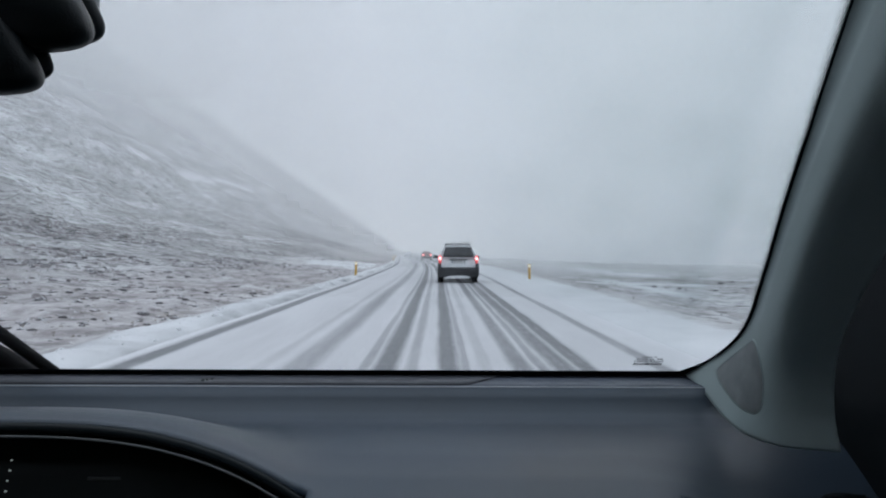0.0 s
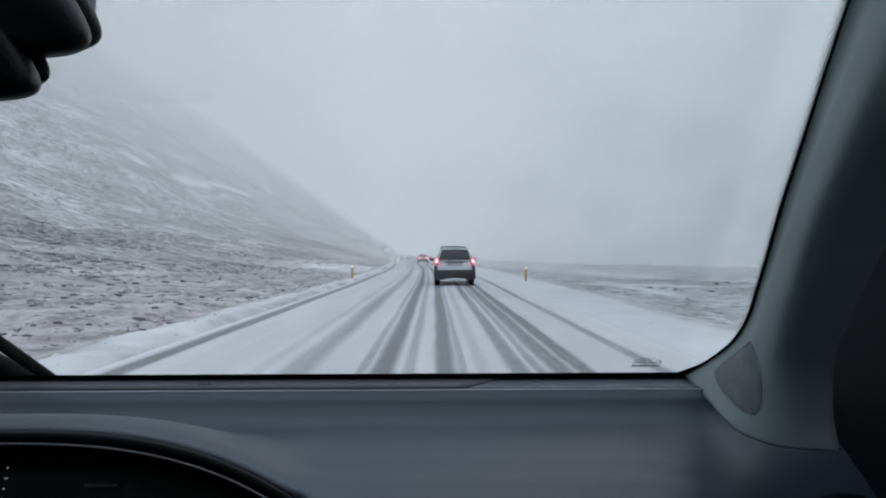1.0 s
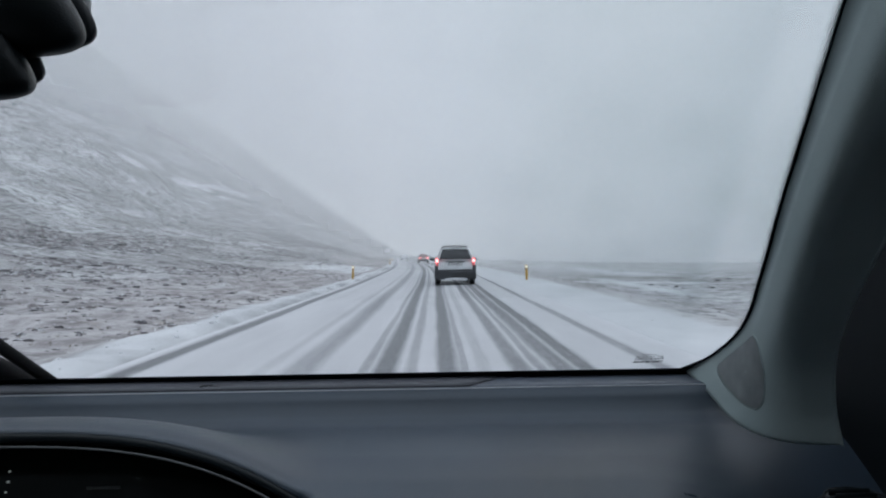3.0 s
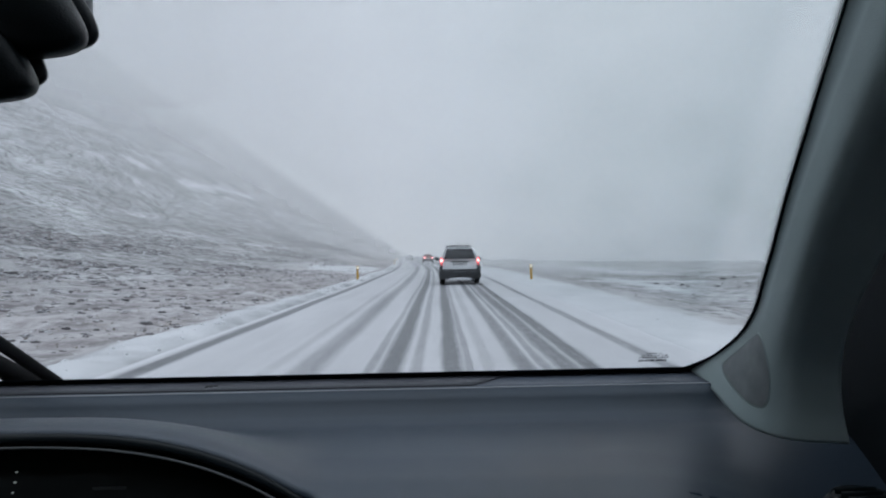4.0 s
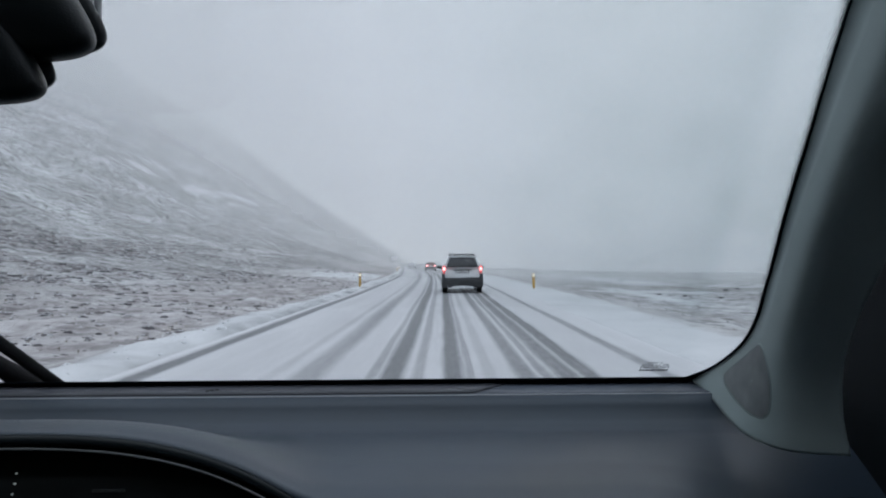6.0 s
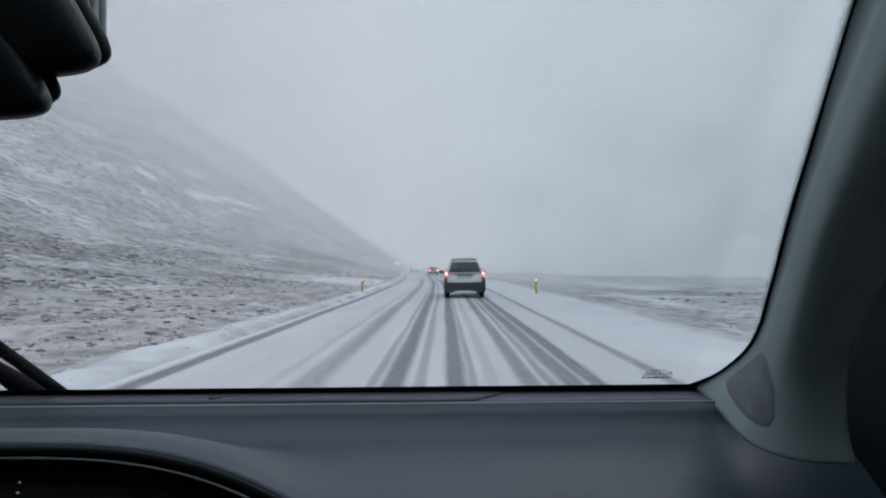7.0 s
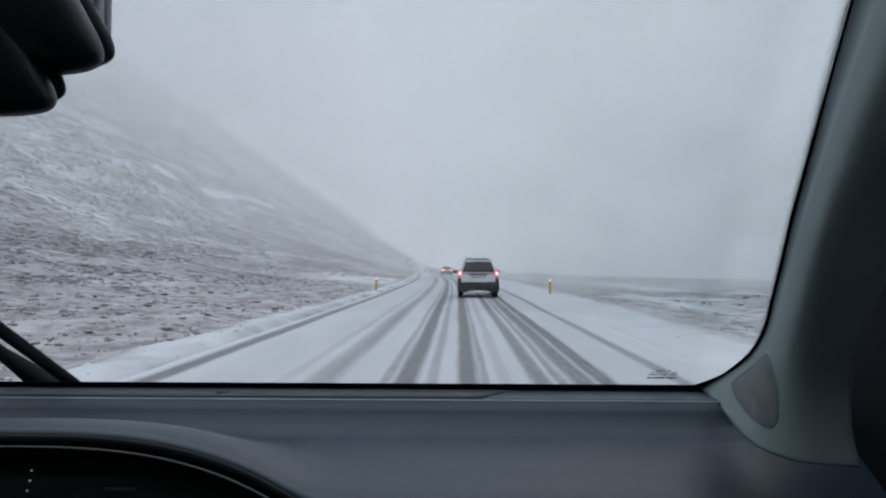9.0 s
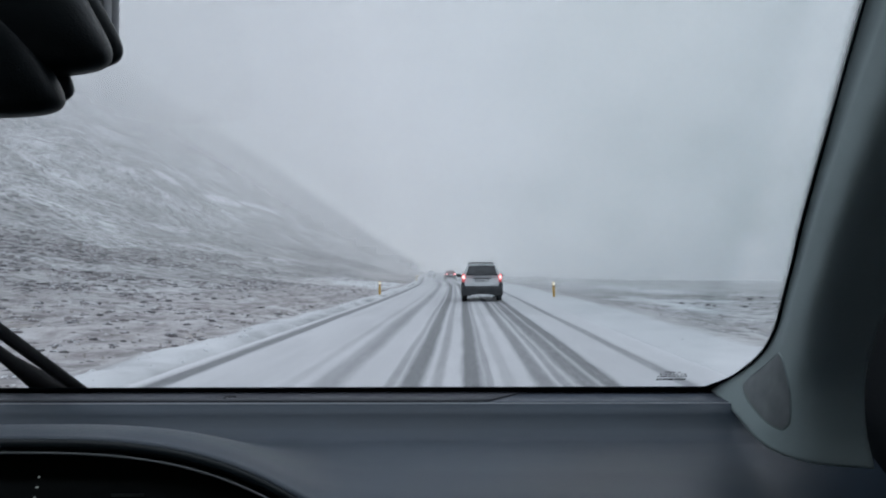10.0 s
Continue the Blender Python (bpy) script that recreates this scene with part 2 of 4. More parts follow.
    l.new(noise_at(14, 3.0, 8, 0.7), slush.inputs[0])
    mixed = n.new("ShaderNodeMixRGB")
    l.new(cover, mixed.inputs[0])
    l.new(snow.outputs[0], mixed.inputs[1])
    l.new(slush.outputs[0], mixed.inputs[2])
    l.new(mixed.outputs[0], b.inputs["Base Color"])
    l.new(math_node("MULTIPLY_ADD", total, -0.35, 0.85), b.inputs["Roughness"])
    b.inputs["Specular IOR Level"].default_value = 0.25
    bump = n.new("ShaderNodeBump")
    bump.inputs["Strength"].default_value = 0.6
    bump.inputs["Distance"].default_value = 0.03
    l.new(math_node("MULTIPLY_ADD", total, -1.0, noise_at(6, 1.5, 8)), bump.inputs["Height"])
    l.new(bump.outputs[0], b.inputs["Normal"])
    return m


def mist_material(name, density, foot, top, far, thin):
    """Drifting mist: mostly clear, the rest scatters daylight; thins out towards the ground and high up."""
    m = bpy.data.materials.new(name)
    m.use_nodes = True
    n, l = m.node_tree.nodes, m.node_tree.links
    n.remove(n["Principled BSDF"])
    out = n["Material Output"]
    clear = n.new("ShaderNodeBsdfTransparent")
    d1, d2 = n.new("ShaderNodeBsdfDiffuse"), n.new("ShaderNodeBsdfTranslucent")
    for d in (d1, d2):
        d.inputs["Color"].default_value = (0.988, 0.985, 0.985, 1)
    half = n.new("ShaderNodeMixShader")
    l.new(d1.outputs[0], half.inputs[1])
    l.new(d2.outputs[0], half.inputs[2])
    co = n.new("ShaderNodeTexCoord")
    sep = n.new("ShaderNodeSeparateXYZ")
    l.new(co.outputs["Object"], sep.inputs[0])
    up = n.new("ShaderNodeMapRange")
    up.interpolation_type = "SMOOTHSTEP"
    up.inputs["From Min"].default_value, up.inputs["From Max"].default_value = foot, top
    up.inputs["To Min"].default_value, up.inputs["To Max"].default_value = 0.0, 1.0
    l.new(sep.outputs[2], up.inputs["Value"])
    puff = n.new("ShaderNodeTexNoise")
    puff.inputs["Scale"].default_value = 0.02
    puff.inputs["Detail"].default_value = 4
    l.new(co.outputs["Object"], puff.inputs["Vector"])
    pr = n.new("ShaderNodeMapRange")
    pr.inputs["From Min"].default_value, pr.inputs["From Max"].default_value = 0.3, 0.7
    pr.inputs["To Min"].default_value, pr.inputs["To Max"].default_value = density * 0.92, density * 1.08
    l.new(puff.outputs["Fac"], pr.inputs["Value"])
    mul = n.new("ShaderNodeMath")
    mul.operation = "MULTIPLY"
    l.new(up.outputs[0], mul.inputs[0])
    l.new(pr.outputs[0], mul.inputs[1])
    high = n.new("ShaderNodeMapRange")
    high.interpolation_type = "SMOOTHSTEP"
    high.inputs["From Min"].default_value, high.inputs["From Max"].default_value = far * 0.10, far * 0.42
    high.inputs["To Min"].default_value, high.inputs["To Max"].default_value = 1.0, thin
    l.new(sep.outputs[2], high.inputs["Value"])
    mul2 = n.new("ShaderNodeMath")
    mul2.operation = "MULTIPLY"
    l.new(mul.outputs[0], mul2.inputs[0])
    l.new(high.outputs[0], mul2.inputs[1])
    air = n.new("ShaderNodeAttribute")
    air.attribute_name = "open_air"
    mul3 = n.new("ShaderNodeMath")
    mul3.operation = "MULTIPLY"
    l.new(mul2.outputs[0], mul3.inputs[0])
    l.new(air.outputs["Fac"], mul3.inputs[1])
    mx = n.new("ShaderNodeMixShader")
    l.new(mul3.outputs[0], mx.inputs[0])
    l.new(clear.outputs[0], mx.inputs[1])
    l.new(half.outputs[0], mx.inputs[2])
    l.new(mx.outputs[0], out.inputs["Surface"])
    return m


def glass_material(tint=1.0):
    """Windscreen: clear, smeared, with a film that dims the sky to the upper right, and a weak gloss."""
    m = bpy.data.materials.new("windscreen_glass")
    m.use_nodes = True
    n, l = m.node_tree.nodes, m.node_tree.links
    n.remove(n["Principled BSDF"])
    clear, gloss, mx = n.new("ShaderNodeBsdfTransparent"), n.new("ShaderNodeBsdfGlossy"), n.new("ShaderNodeMixShader")
    gloss.inputs["Roughness"].default_value = 0.02
    co = n.new("ShaderNodeTexCoord")
    t = n.new("ShaderNodeTexNoise")
    t.inputs["Scale"].default_value, t.inputs["Detail"].default_value = 7.0, 4.0
    l.new(co.outputs["Object"], t.inputs["Vector"])
    # smear tones, darkened so that the sky behind reads dimmer
    r = n.new("ShaderNodeValToRGB")
    r.color_ramp.elements[0].position, r.color_ramp.elements[1].position = 0.33, 0.6
    r.color_ramp.elements[0].color, r.color_ramp.elements[1].color = (0.455 * tint, 0.525 * tint, 0.535 * tint, 1), (0.59 * tint, 0.648 * tint, 0.66 * tint, 1)
    l.new(t.outputs["Fac"], r.inputs[0])
    sep = n.new("ShaderNodeSeparateXYZ")
    l.new(co.outputs["Object"], sep.inputs[0])
    side = n.new("ShaderNodeMapRange")
    side.inputs["From Min"].default_value, side.inputs["From Max"].default_value = -0.05, 0.3
    side.inputs["To Min"].default_value, side.inputs["To Max"].default_value = 0.15, 1.0
    l.new(sep.outputs[0], side.inputs["Value"])
    film = n.new("ShaderNodeMixRGB")
    film.inputs[1].default_value = (0.96 * tint, 0.965 * tint, 0.97 * tint, 1)
    rise = n.new("ShaderNodeMapRange")
    rise.interpolation_type = "SMOOTHSTEP"
    rise.inputs["From Min"].default_value, rise.inputs["From Max"].default_value = 1.27, 1.42
    rise.inputs["To Min"].default_value, rise.inputs["To Max"].default_value = 0.3, 1.0
    l.new(sep.outputs[2], rise.inputs["Value"])
    dim_area = n.new("ShaderNodeMath")
    dim_area.operation = "MULTIPLY"
    l.new(side.outputs[0], dim_area.inputs[0])
    l.new(rise.outputs[0], dim_area.inputs[1])
    # a paler strip of sky along the pillar: the dimming is weaker here
    edge = n.new("ShaderNodeMath")
    edge.operation = "MULTIPLY_ADD"
    l.new(sep.outputs[2], edge.inputs[0])
    edge.inputs[1].default_value = 0.42
    l.new(sep.outputs[0], edge.inputs[2])
    strip = n.new("ShaderNodeMapRange")
    strip.interpolation_type = "SMOOTHSTEP"
    strip.inputs["From Min"].default_value, strip.inputs["From Max"].default_value = 0.855, 0.885
    strip.inputs["To Min"].default_value, strip.inputs["To Max"].default_value = 1.0, 0.72
    l.new(edge.outputs[0], strip.inputs["Value"])
    dimming = n.new("ShaderNodeMath")
    dimming.operation = "MULTIPLY"
    l.new(dim_area.outputs[0], dimming.inputs[0])
    l.new(strip.outputs[0], dimming.inputs[1])
    l.new(dimming.outputs[0], film.inputs[0])
    l.new(r.outputs[0], film.inputs[2])
    l.new(film.outputs[0], clear.inputs["Color"])
    mx.inputs[0].default_value = 0.02
    l.new(clear.outputs[0], mx.inputs[1])
    l.new(gloss.outputs[0], mx.inputs[2])
    l.new(mx.outputs[0], n["Material Output"].inputs["Surface"])
    return m


SNOW = snow_material("snow_bank", False)
MOOR = snow_material("snowy_moor", True)
ROAD = road_material()
GLASS = glass_material()
# side windows, tinted this dark to keep daylight off the pillar trim
TINTED = glass_material(0.16)


# ---------- helpers for meshes ----------
def part(name, bm, mat, parent=None, label="", smooth=True):
    me = bpy.data.meshes.new(name)
    bmesh.ops.recalc_face_normals(bm, faces=bm.faces)
    bm.to_mesh(me)
    bm.free()
    me.materials.append(mat)
    if smooth:
        me.polygons.foreach_set("use_smooth", [True] * len(me.polygons))
    ob = new(name, me)
    if parent:
        ob.parent = parent
    if label:
        ob["label"] = label
    return ob


def thing(name, label, category, at=(0, 0, 0), group="", kind=""):
    ob = new(name)
    ob.location = at
    ob.empty_display_size = 0.1
    return tagged(ob, label, category, group, kind)


def box(bm, x0, x1, y0, y1, z0, z1, bevel=0.0, seg=2):
    vs = [bm.verts.new((x, y, z)) for x in (x0, x1) for y in (y0, y1) for z in (z0, z1)]
    fs = [bm.faces.new([vs[i] for i in q]) for q in ((0, 1, 3, 2), (4, 6, 7, 5), (0, 4, 5, 1), (2, 3, 7, 6), (0, 2, 6, 4), (1, 5, 7, 3))]
    if bevel:
        es = {e for f in fs for e in f.edges}
        bmesh.ops.bevel(bm, geom=list(es), offset=bevel, segments=seg, affect="EDGES", profile=0.5)
    return bm


def grid(fn, nu, nv, thick=0.0, side=1):
    """A sheet fn(u, v), u and v from 0 to 1, with thickness laid off along its normals."""
    bm = bmesh.new()
    vs = [[bm.verts.new(fn(i / nu, j / nv)) for j in range(nv + 1)] for i in range(nu + 1)]
    for i in range(nu):
        for j in range(nv):
            bm.faces.new((vs[i][j], vs[i + 1][j], vs[i + 1][j + 1], vs[i][j + 1]))
    if thick:
        bm.normal_update()
        bmesh.ops.solidify(bm, geom=list(bm.faces), thickness=thick * side)
    return bm


def tube(points, radius, ring=8, taper=None):
    """A round bar along points."""
    bm = bmesh.new()
    pts = [Vector(p) for p in points]
    rows = []
    for i, p in enumerate(pts):
        d = (pts[min(i + 1, len(pts) - 1)] - pts[max(i - 1, 0)]).normalized()
        a = d.orthogonal().normalized() if abs(d.z) > 0.9 else d.cross(Vector((0, 0, 1))).normalized()
        c = d.cross(a)
        r = radius if taper is None else taper[i]
        rows.append([bm.verts.new(p + a * math.cos(2 * math.pi * k / ring) * r + c * math.sin(2 * math.pi * k / ring) * r) for k in range(ring)])
    for i in range(len(rows) - 1):
        for k in range(ring):
            bm.faces.new((rows[i][k], rows[i][(k + 1) % ring], rows[i + 1][(k + 1) % ring], rows[i + 1][k]))
    bm.faces.new(rows[0][::-1])
    bm.faces.new(rows[-1])
    return bm


def pod(cx, cy, cz, ax, ay, az, p=3.0, nu=28, nv=18, shear=0.0, deep=None):
    """A rounded, boxy body (superellipsoid)."""
    def sp(v, e):
        return math.copysign(abs(v) ** e, v)
    bm = bmesh.new()
    e, g = 2 / p, 2 / (deep or p)
    rows = []
    for j in range(1, nv):
        th = -math.pi / 2 + math.pi * j / nv
        rows.append([bm.verts.new((cx + ax * sp(math.cos(th), g) * sp(math.cos(2 * math.pi * i / nu), e),
                                   cy + ay * sp(math.sin(th), g),
                                   cz + az * sp(math.cos(th), g) * sp(math.sin(2 * math.pi * i / nu), e))) for i in range(nu)])
    for v in bm.verts:
        v.co.x -= shear * (v.co.z - cz)
    for a, b in zip(rows, rows[1:]):
        for i in range(nu):
            bm.faces.new((a[i], a[(i + 1) % nu], b[(i + 1) % nu], b[i]))
    bm.faces.new(rows[0])
    bm.faces.new(rows[-1])
    return bm


def smooth(a, b, x):
    t = np.clip((x - a) / (b - a), 0, 1)
    return t * t * (3 - 2 * t)


def spline(pts, t):
    """A smooth curve through pts, t from 0 to 1."""
    k = min(int(t * (len(pts) - 1)), len(pts) - 2)
    f = t * (len(pts) - 1) - k
    g = lambda i: Vector(pts[max(0, min(len(pts) - 1, i))])
    p0, p1, p2, p3 = g(k - 1), g(k), g(k + 1), g(k + 2)
    if k == 0:
        p0 = 2 * p1 - p2
    if k == len(pts) - 2:
        p3 = 2 * p2 - p1
    return 0.5 * (2 * p1 + (p2 - p0) * f + (2 * p0 - 5 * p1 + 4 * p2 - p3) * f * f + (3 * p1 - p0 - 3 * p2 + p3) * f ** 3)


# ---------- ground, road, hills ----------
def lattice(n, seed):
    return np.random.RandomState(seed).rand(n, n)


LAT = lattice(256, 7)


def value_noise(x, y, scale, octaves=4, rough=0.5):
    out, amp, tot = 0, 1.0, 0
    for o in range(octaves):
        fx, fy = x / scale + 17.3 * o, y / scale + 5.1 * o
        i, j = np.floor(fx).astype(int), np.floor(fy).astype(int)
        a, b = fx - i, fy - j
        a, b = a * a * (3 - 2 * a), b * b * (3 - 2 * b)
        q = lambda u, v: LAT[(i + u) % 256, (j + v) % 256]
        out = out + amp * ((q(0, 0) * (1 - a) + q(1, 0) * a) * (1 - b) + (q(0, 1) * (1 - a) + q(1, 1) * a) * b)
        tot += amp
        amp, scale = amp * rough, scale / 2
    return out / tot - 0.5


def road_line(y):
    """How far the road has bent to the left at y."""
    return -0.0005 * np.maximum(0, np.minimum(y, 100) - 28) ** 2 - 6.5 * smooth(80, 260, y) - 0.02 * np.maximum(0, y - 100)


BEND_LEFT, BEND_RIGHT = -4.0, 3.3


def hill_line(y):
    """The line along which the hillside runs, a little left of straight ahead."""
    return -0.05 * np.maximum(0, y)


# the hillside's profile across the valley: way out from its line, and height
HILL_OUT = np.linspace(0, 420, 421)
HILL_UP = np.interp(HILL_OUT, [0, 6, 12, 20, 35, 50, 70, 100, 140, 170, 205, 300, 420], [0, 0, 0.4, 1.6, 5.2, 12.5, 26, 47, 76, 98, 123, 150, 155])
HILL_UP = np.convolve(np.pad(HILL_UP, 8, mode="edge"), np.hanning(17) / np.hanning(17).sum(), mode="valid")


def ground_height(x, y):
    r = x - road_line(y)
    # flat under the road, a snow bank, then the hillside on the left
    d = np.maximum(0, -r)
    bank = 0.14 * smooth(4.08, 4.4, d + 0.3 * value_noise(x, y, 1.2, 4)) * (1 - smooth(4.4, 5.2, d + 1.0 * value_noise(x, y, 2.5, 4))) * (0.75 + 2.2 * value_noise(x, y, 0.8, 5, 0.7))
    far = np.maximum(0, -(x - hill_line(y)))
    e = np.maximum(0, far - 9)
    wave = value_noise(x * 0.6, y, 34, 3)
    # further on, the foot of the hill draws near the road
    near_foot = (27 * smooth(50, 270, y) + 4.5 * np.exp(-((y - 105) / 32) ** 2) - 4.5 * np.exp(-((y - 178) / 36) ** 2)) * smooth(2, 14, far)
    hill = np.interp(far + near_foot + 9 * wave * smooth(10, 40, far), HILL_OUT, HILL_UP)
    left = 0.1 * smooth(5, 7, d) + hill + value_noise(x, y, 20, 5) * (0.25 + 0.05 * np.minimum(e, 60)) * smooth(5, 20, d)
    left = left + value_noise(x, y, 1.1, 3) * 0.24 * smooth(4.9, 6.2, d)
    # the right side falls off to a moor
    q = np.maximum(0, r)
    right = -0.9 * smooth(5.2, 11, q) - 0.018 * np.maximum(0, q - 9) + value_noise(x, y, 30, 5) * 2.2 * smooth(8, 45, q)
    right = right + value_noise(x, y, 1.3, 3) * 0.2 * smooth(5.2, 6.6, q) + 0.05 * smooth(3.2, 3.8, q)
    z = np.where(r < 0, left + bank, right)
    under = smooth(BEND_LEFT - 0.15, BEND_LEFT + 0.1, r) * (1 - smooth(BEND_RIGHT - 0.1, BEND_RIGHT + 0.15, r))
    return z - 0.05 * under


def axis(fine, near, far, growth):
    out, step = [0.0], fine
    while out[-1] < far:
        if out[-1] > near:
            step *= growth
        out.append(out[-1] + step)
    return np.array(out)


def sheet(name, xs, ys, height, mat, across=True):
    X, Y = np.meshgrid(xs, ys, indexing="ij")
    if across:
        X = X + road_line(Y)
    Z = height(X, Y)
    me = bpy.data.meshes.new(name)
    co = np.stack([X, Y, Z], -1).reshape(-1, 3)
    a, b = len(xs), len(ys)
    i = (np.arange(a - 1)[:, None] * b + np.arange(b - 1)).ravel()
    quads = np.stack([i, i + b, i + b + 1, i + 1], 1)
    me.from_pydata(co.tolist(), [], quads.tolist())
    me.materials.append(mat)
    me.polygons.foreach_set("use_smooth", [True] * len(me.polygons))
    return new(name, me), X, Y, Z


xr = axis(0.14, 14, 1500, 1.035)
xs = np.concatenate([-xr[:0:-1], xr])
yf = axis(0.22, 40, 2500, 1.03)
yb = axis(0.6, 10, 600, 1.12)
ys = np.concatenate([-yb[:0:-1], yf])
ground, GX, GY, _ = sheet("ground", xs, ys, ground_height, MOOR)
tagged(ground, "snow-dusted moor and hillside with withered grass", "ground", kind="structure")
gr = GX - road_line(GY)
bare = np.where(gr < 0, smooth(4.6, 5.6, -gr) * (0.95 - 0.15 * smooth(14, 60, -gr)), smooth(4.8, 6.0, gr) * (0.75 - 0.15 * smooth(40, 90, GY)))
bare = bare - np.where(gr < 0, 1.15, 1.6) * (1 - np.where(gr < 0, smooth(4.5, 5.1, -gr + 1.1 * value_noise(GX, GY, 2.5, 4)), smooth(4.65, 5.3, gr + 1.3 * value_noise(GX, GY, 3.0, 4))))
# snow lies deeper in hollows and in a drifted strip on either side
bare = bare - 1.2 * smooth(0.27, 0.4, value_noise(GX * 2.2, GY * 0.55, 14, 3)) * smooth(7, 12, np.abs(gr))
# thin streaks of drifted snow on the moor
bare = bare - 1.6 * smooth(0.17, 0.28, value_noise(gr * 0.22, GY + 0.3 * gr, 5, 3)) * smooth(6, 9, gr)
# a white strip on the moor and drifted snow beside the road
for across, y0, y1, half in ((22.5, 62, 94, 1.9), (13.2, 33, 51, 0.7)):
    bare = bare - 2.2 * np.exp(-((gr - across - 0.05 * (GY - y0)) / half) ** 2) * smooth(y0 - 5, y0 + 4, GY) * (1 - smooth(y1 - 5, y1 + 4, GY))
bare = bare - 2.0 * np.exp(-((GY - 56 + 1.6 * (gr + 7)) / 13.0) ** 2) * smooth(5, 6, -gr) * (1 - smooth(10, 16, -gr))
# drifts that lie along the hillside
for ax, ay, bx, by, half in ((-52.5, 126, -55, 147, 0.9), (-56.5, 152, -52.7, 170, 0.9), (-55.1, 110, -56, 115, 1.2), (-55.5, 75.4, -49.7, 79.3, 0.25)):
    along = np.clip(((GX - ax) * (bx - ax) + (GY - ay) * (by - ay)) / ((bx - ax) ** 2 + (by - ay) ** 2), 0, 1)
    off = np.hypot(GX - ax - along * (bx - ax), GY - ay - along * (by - ay))
    bare = bare - 1.9 * np.exp(-(off / half) ** 2)
att = ground.data.attributes.new("bare", "FLOAT", "POINT")
att.data.foreach_set("value", bare.ravel().astype(np.float32))
patch = 6 * value_noise(GX, GY, 9, 4)
sward = np.where(gr < 0, 0.85 * smooth(4.6, 5.4, -gr) * (1 - smooth(9, 17, -gr + patch)) + 0.1 * smooth(9, 17, -gr + patch) * (1 - smooth(20, 34, -gr)),
                 0.35 * smooth(4.8, 5.7, gr + 0.15 * patch) * (1 + 0.7 * (1 - smooth(6.5, 10, gr))) * (1 - smooth(90, 160, gr))) * (1 - smooth(130, 300, GY)) * smooth(-0.4, 0.1, bare)
# painted shade on the bank's face towards the road, mixed with slush
dirt = np.clip(0.52 + 1.8 * value_noise(GX, GY, 1.2, 4), 0, 0.8) * smooth(3.98, 4.1, -gr + 0.06 * patch) * (1 - smooth(4.15, 4.7, -gr + 0.12 * patch))
grit = 0.3 * smooth(0.08, 0.2, value_noise(GX, GY, 0.7, 4, 0.65)) * smooth(4.1, 4.3, -gr) * (1 - smooth(5.0, 5.6, -gr))
dirt = np.maximum(dirt, grit)
for label, values in (("sward", sward), ("dirt", dirt)):
    extra = ground.data.attributes.new(label, "FLOAT", "POINT")
    extra.data.foreach_set("value", values.ravel().astype(np.float32))


def road_height(x, y):
    u = x - road_line(y)
    z = 0.012 + 0.010 * value_noise(x * 3, y, 1.5, 3)
    for c, w, s in TRACKS:
        z = z - 0.018 * s * np.exp(-((u - c) / w) ** 2)
    return z + 0.02 * smooth(3.7, 4.2, -u) + 0.02 * smooth(3.0, 3.35, u) - 0.09 * smooth(4.12, 4.2, -u) - 0.09 * smooth(3.38, 3.45, u)


ru = np.arange(-4.25, 3.501, 0.05)
rv = np.concatenate([-yb[yb < 40][:0:-1], yf[yf < 900]])
road, RX, RY, _ = sheet("road", ru, rv, road_height, ROAD)
tagged(road, "two-lane road under packed snow with dark slushy wheel tracks", "road", kind="structure")
uvs = road.data.uv_layers.new(name="UVMap")
loops = np.empty(len(road.data.loops), dtype=np.int32)
road.data.loops.foreach_get("vertex_index", loops)
uv_all = np.stack([(RX - road_line(RY)).ravel(), RY.ravel()], 1)
uvs.data.foreach_set("uv", uv_all[loops].ravel().astype(np.float32))

# mist, thicker with distance
for far, density, foot, top, thin in ((19, 0.08, 0.2, 2.5, 1.0), (55, 0.15, -3, 2.0, 1.0), (76, 0.10, -4, 1.0, 1.0), (95, 0.10, -6, 0.5, 1.0), (120, 0.09, -6, 0.5, 1.0), (145, 0.12, -7, 0.5, 1.0), (205, 0.28, -9, -1, 0.95), (290, 0.36, -13, -3, 0.8), (420, 0.74, -18, -6, 0.45)):
    ob = part("mist", grid(lambda u, v: (far * 1.05 * math.sin((u - 0.5) * 2.6), far * math.cos((u - 0.5) * 2.6), -24 + v * (far * 1.1 + 30)), 160, 90),
              mist_material("mist", density, foot, top, far, thin))
    co = np.empty(len(ob.data.vertices) * 3)
    ob.data.vertices.foreach_get("co", co)
    co = co.reshape(-1, 3)
    slope = ground_height(co[:, 0], co[:, 1])
    open_air = smooth(-1, 0.5 + 0.022 * far * smooth(2, 30, slope), co[:, 2] - slope)
    # thicker in the cloud that hides the hilltop, and where it lies in over the open moor
    thick = 1 + 1.4 * smooth(7, 44, co[:, 2]) * smooth(0.05, -0.45, co[:, 0] / far)
    thick = thick + (1.6 if far > 100 else 0.5) * smooth(-0.05, 0.4, co[:, 0] / far) * (1 - smooth(0, 14, co[:, 2]))
    open_air = open_air * (1 - (1 - density) ** thick) / density
    ob.data.attributes.new("open_air", "FLOAT", "POINT").data.foreach_set("value", open_air.astype(np.float32))
    tagged(ob, "pale grey mist drifting over the snowy valley", "mist", group="mist", kind="stuff")

# ---------- the car's cabin ----------
RAKE = 0.62                      # windscreen: fall of height per metre forward
CENTRE = -0.33                   # the cabin's middle line
COS_R = 1 / math.sqrt(1 + RAKE * RAKE)


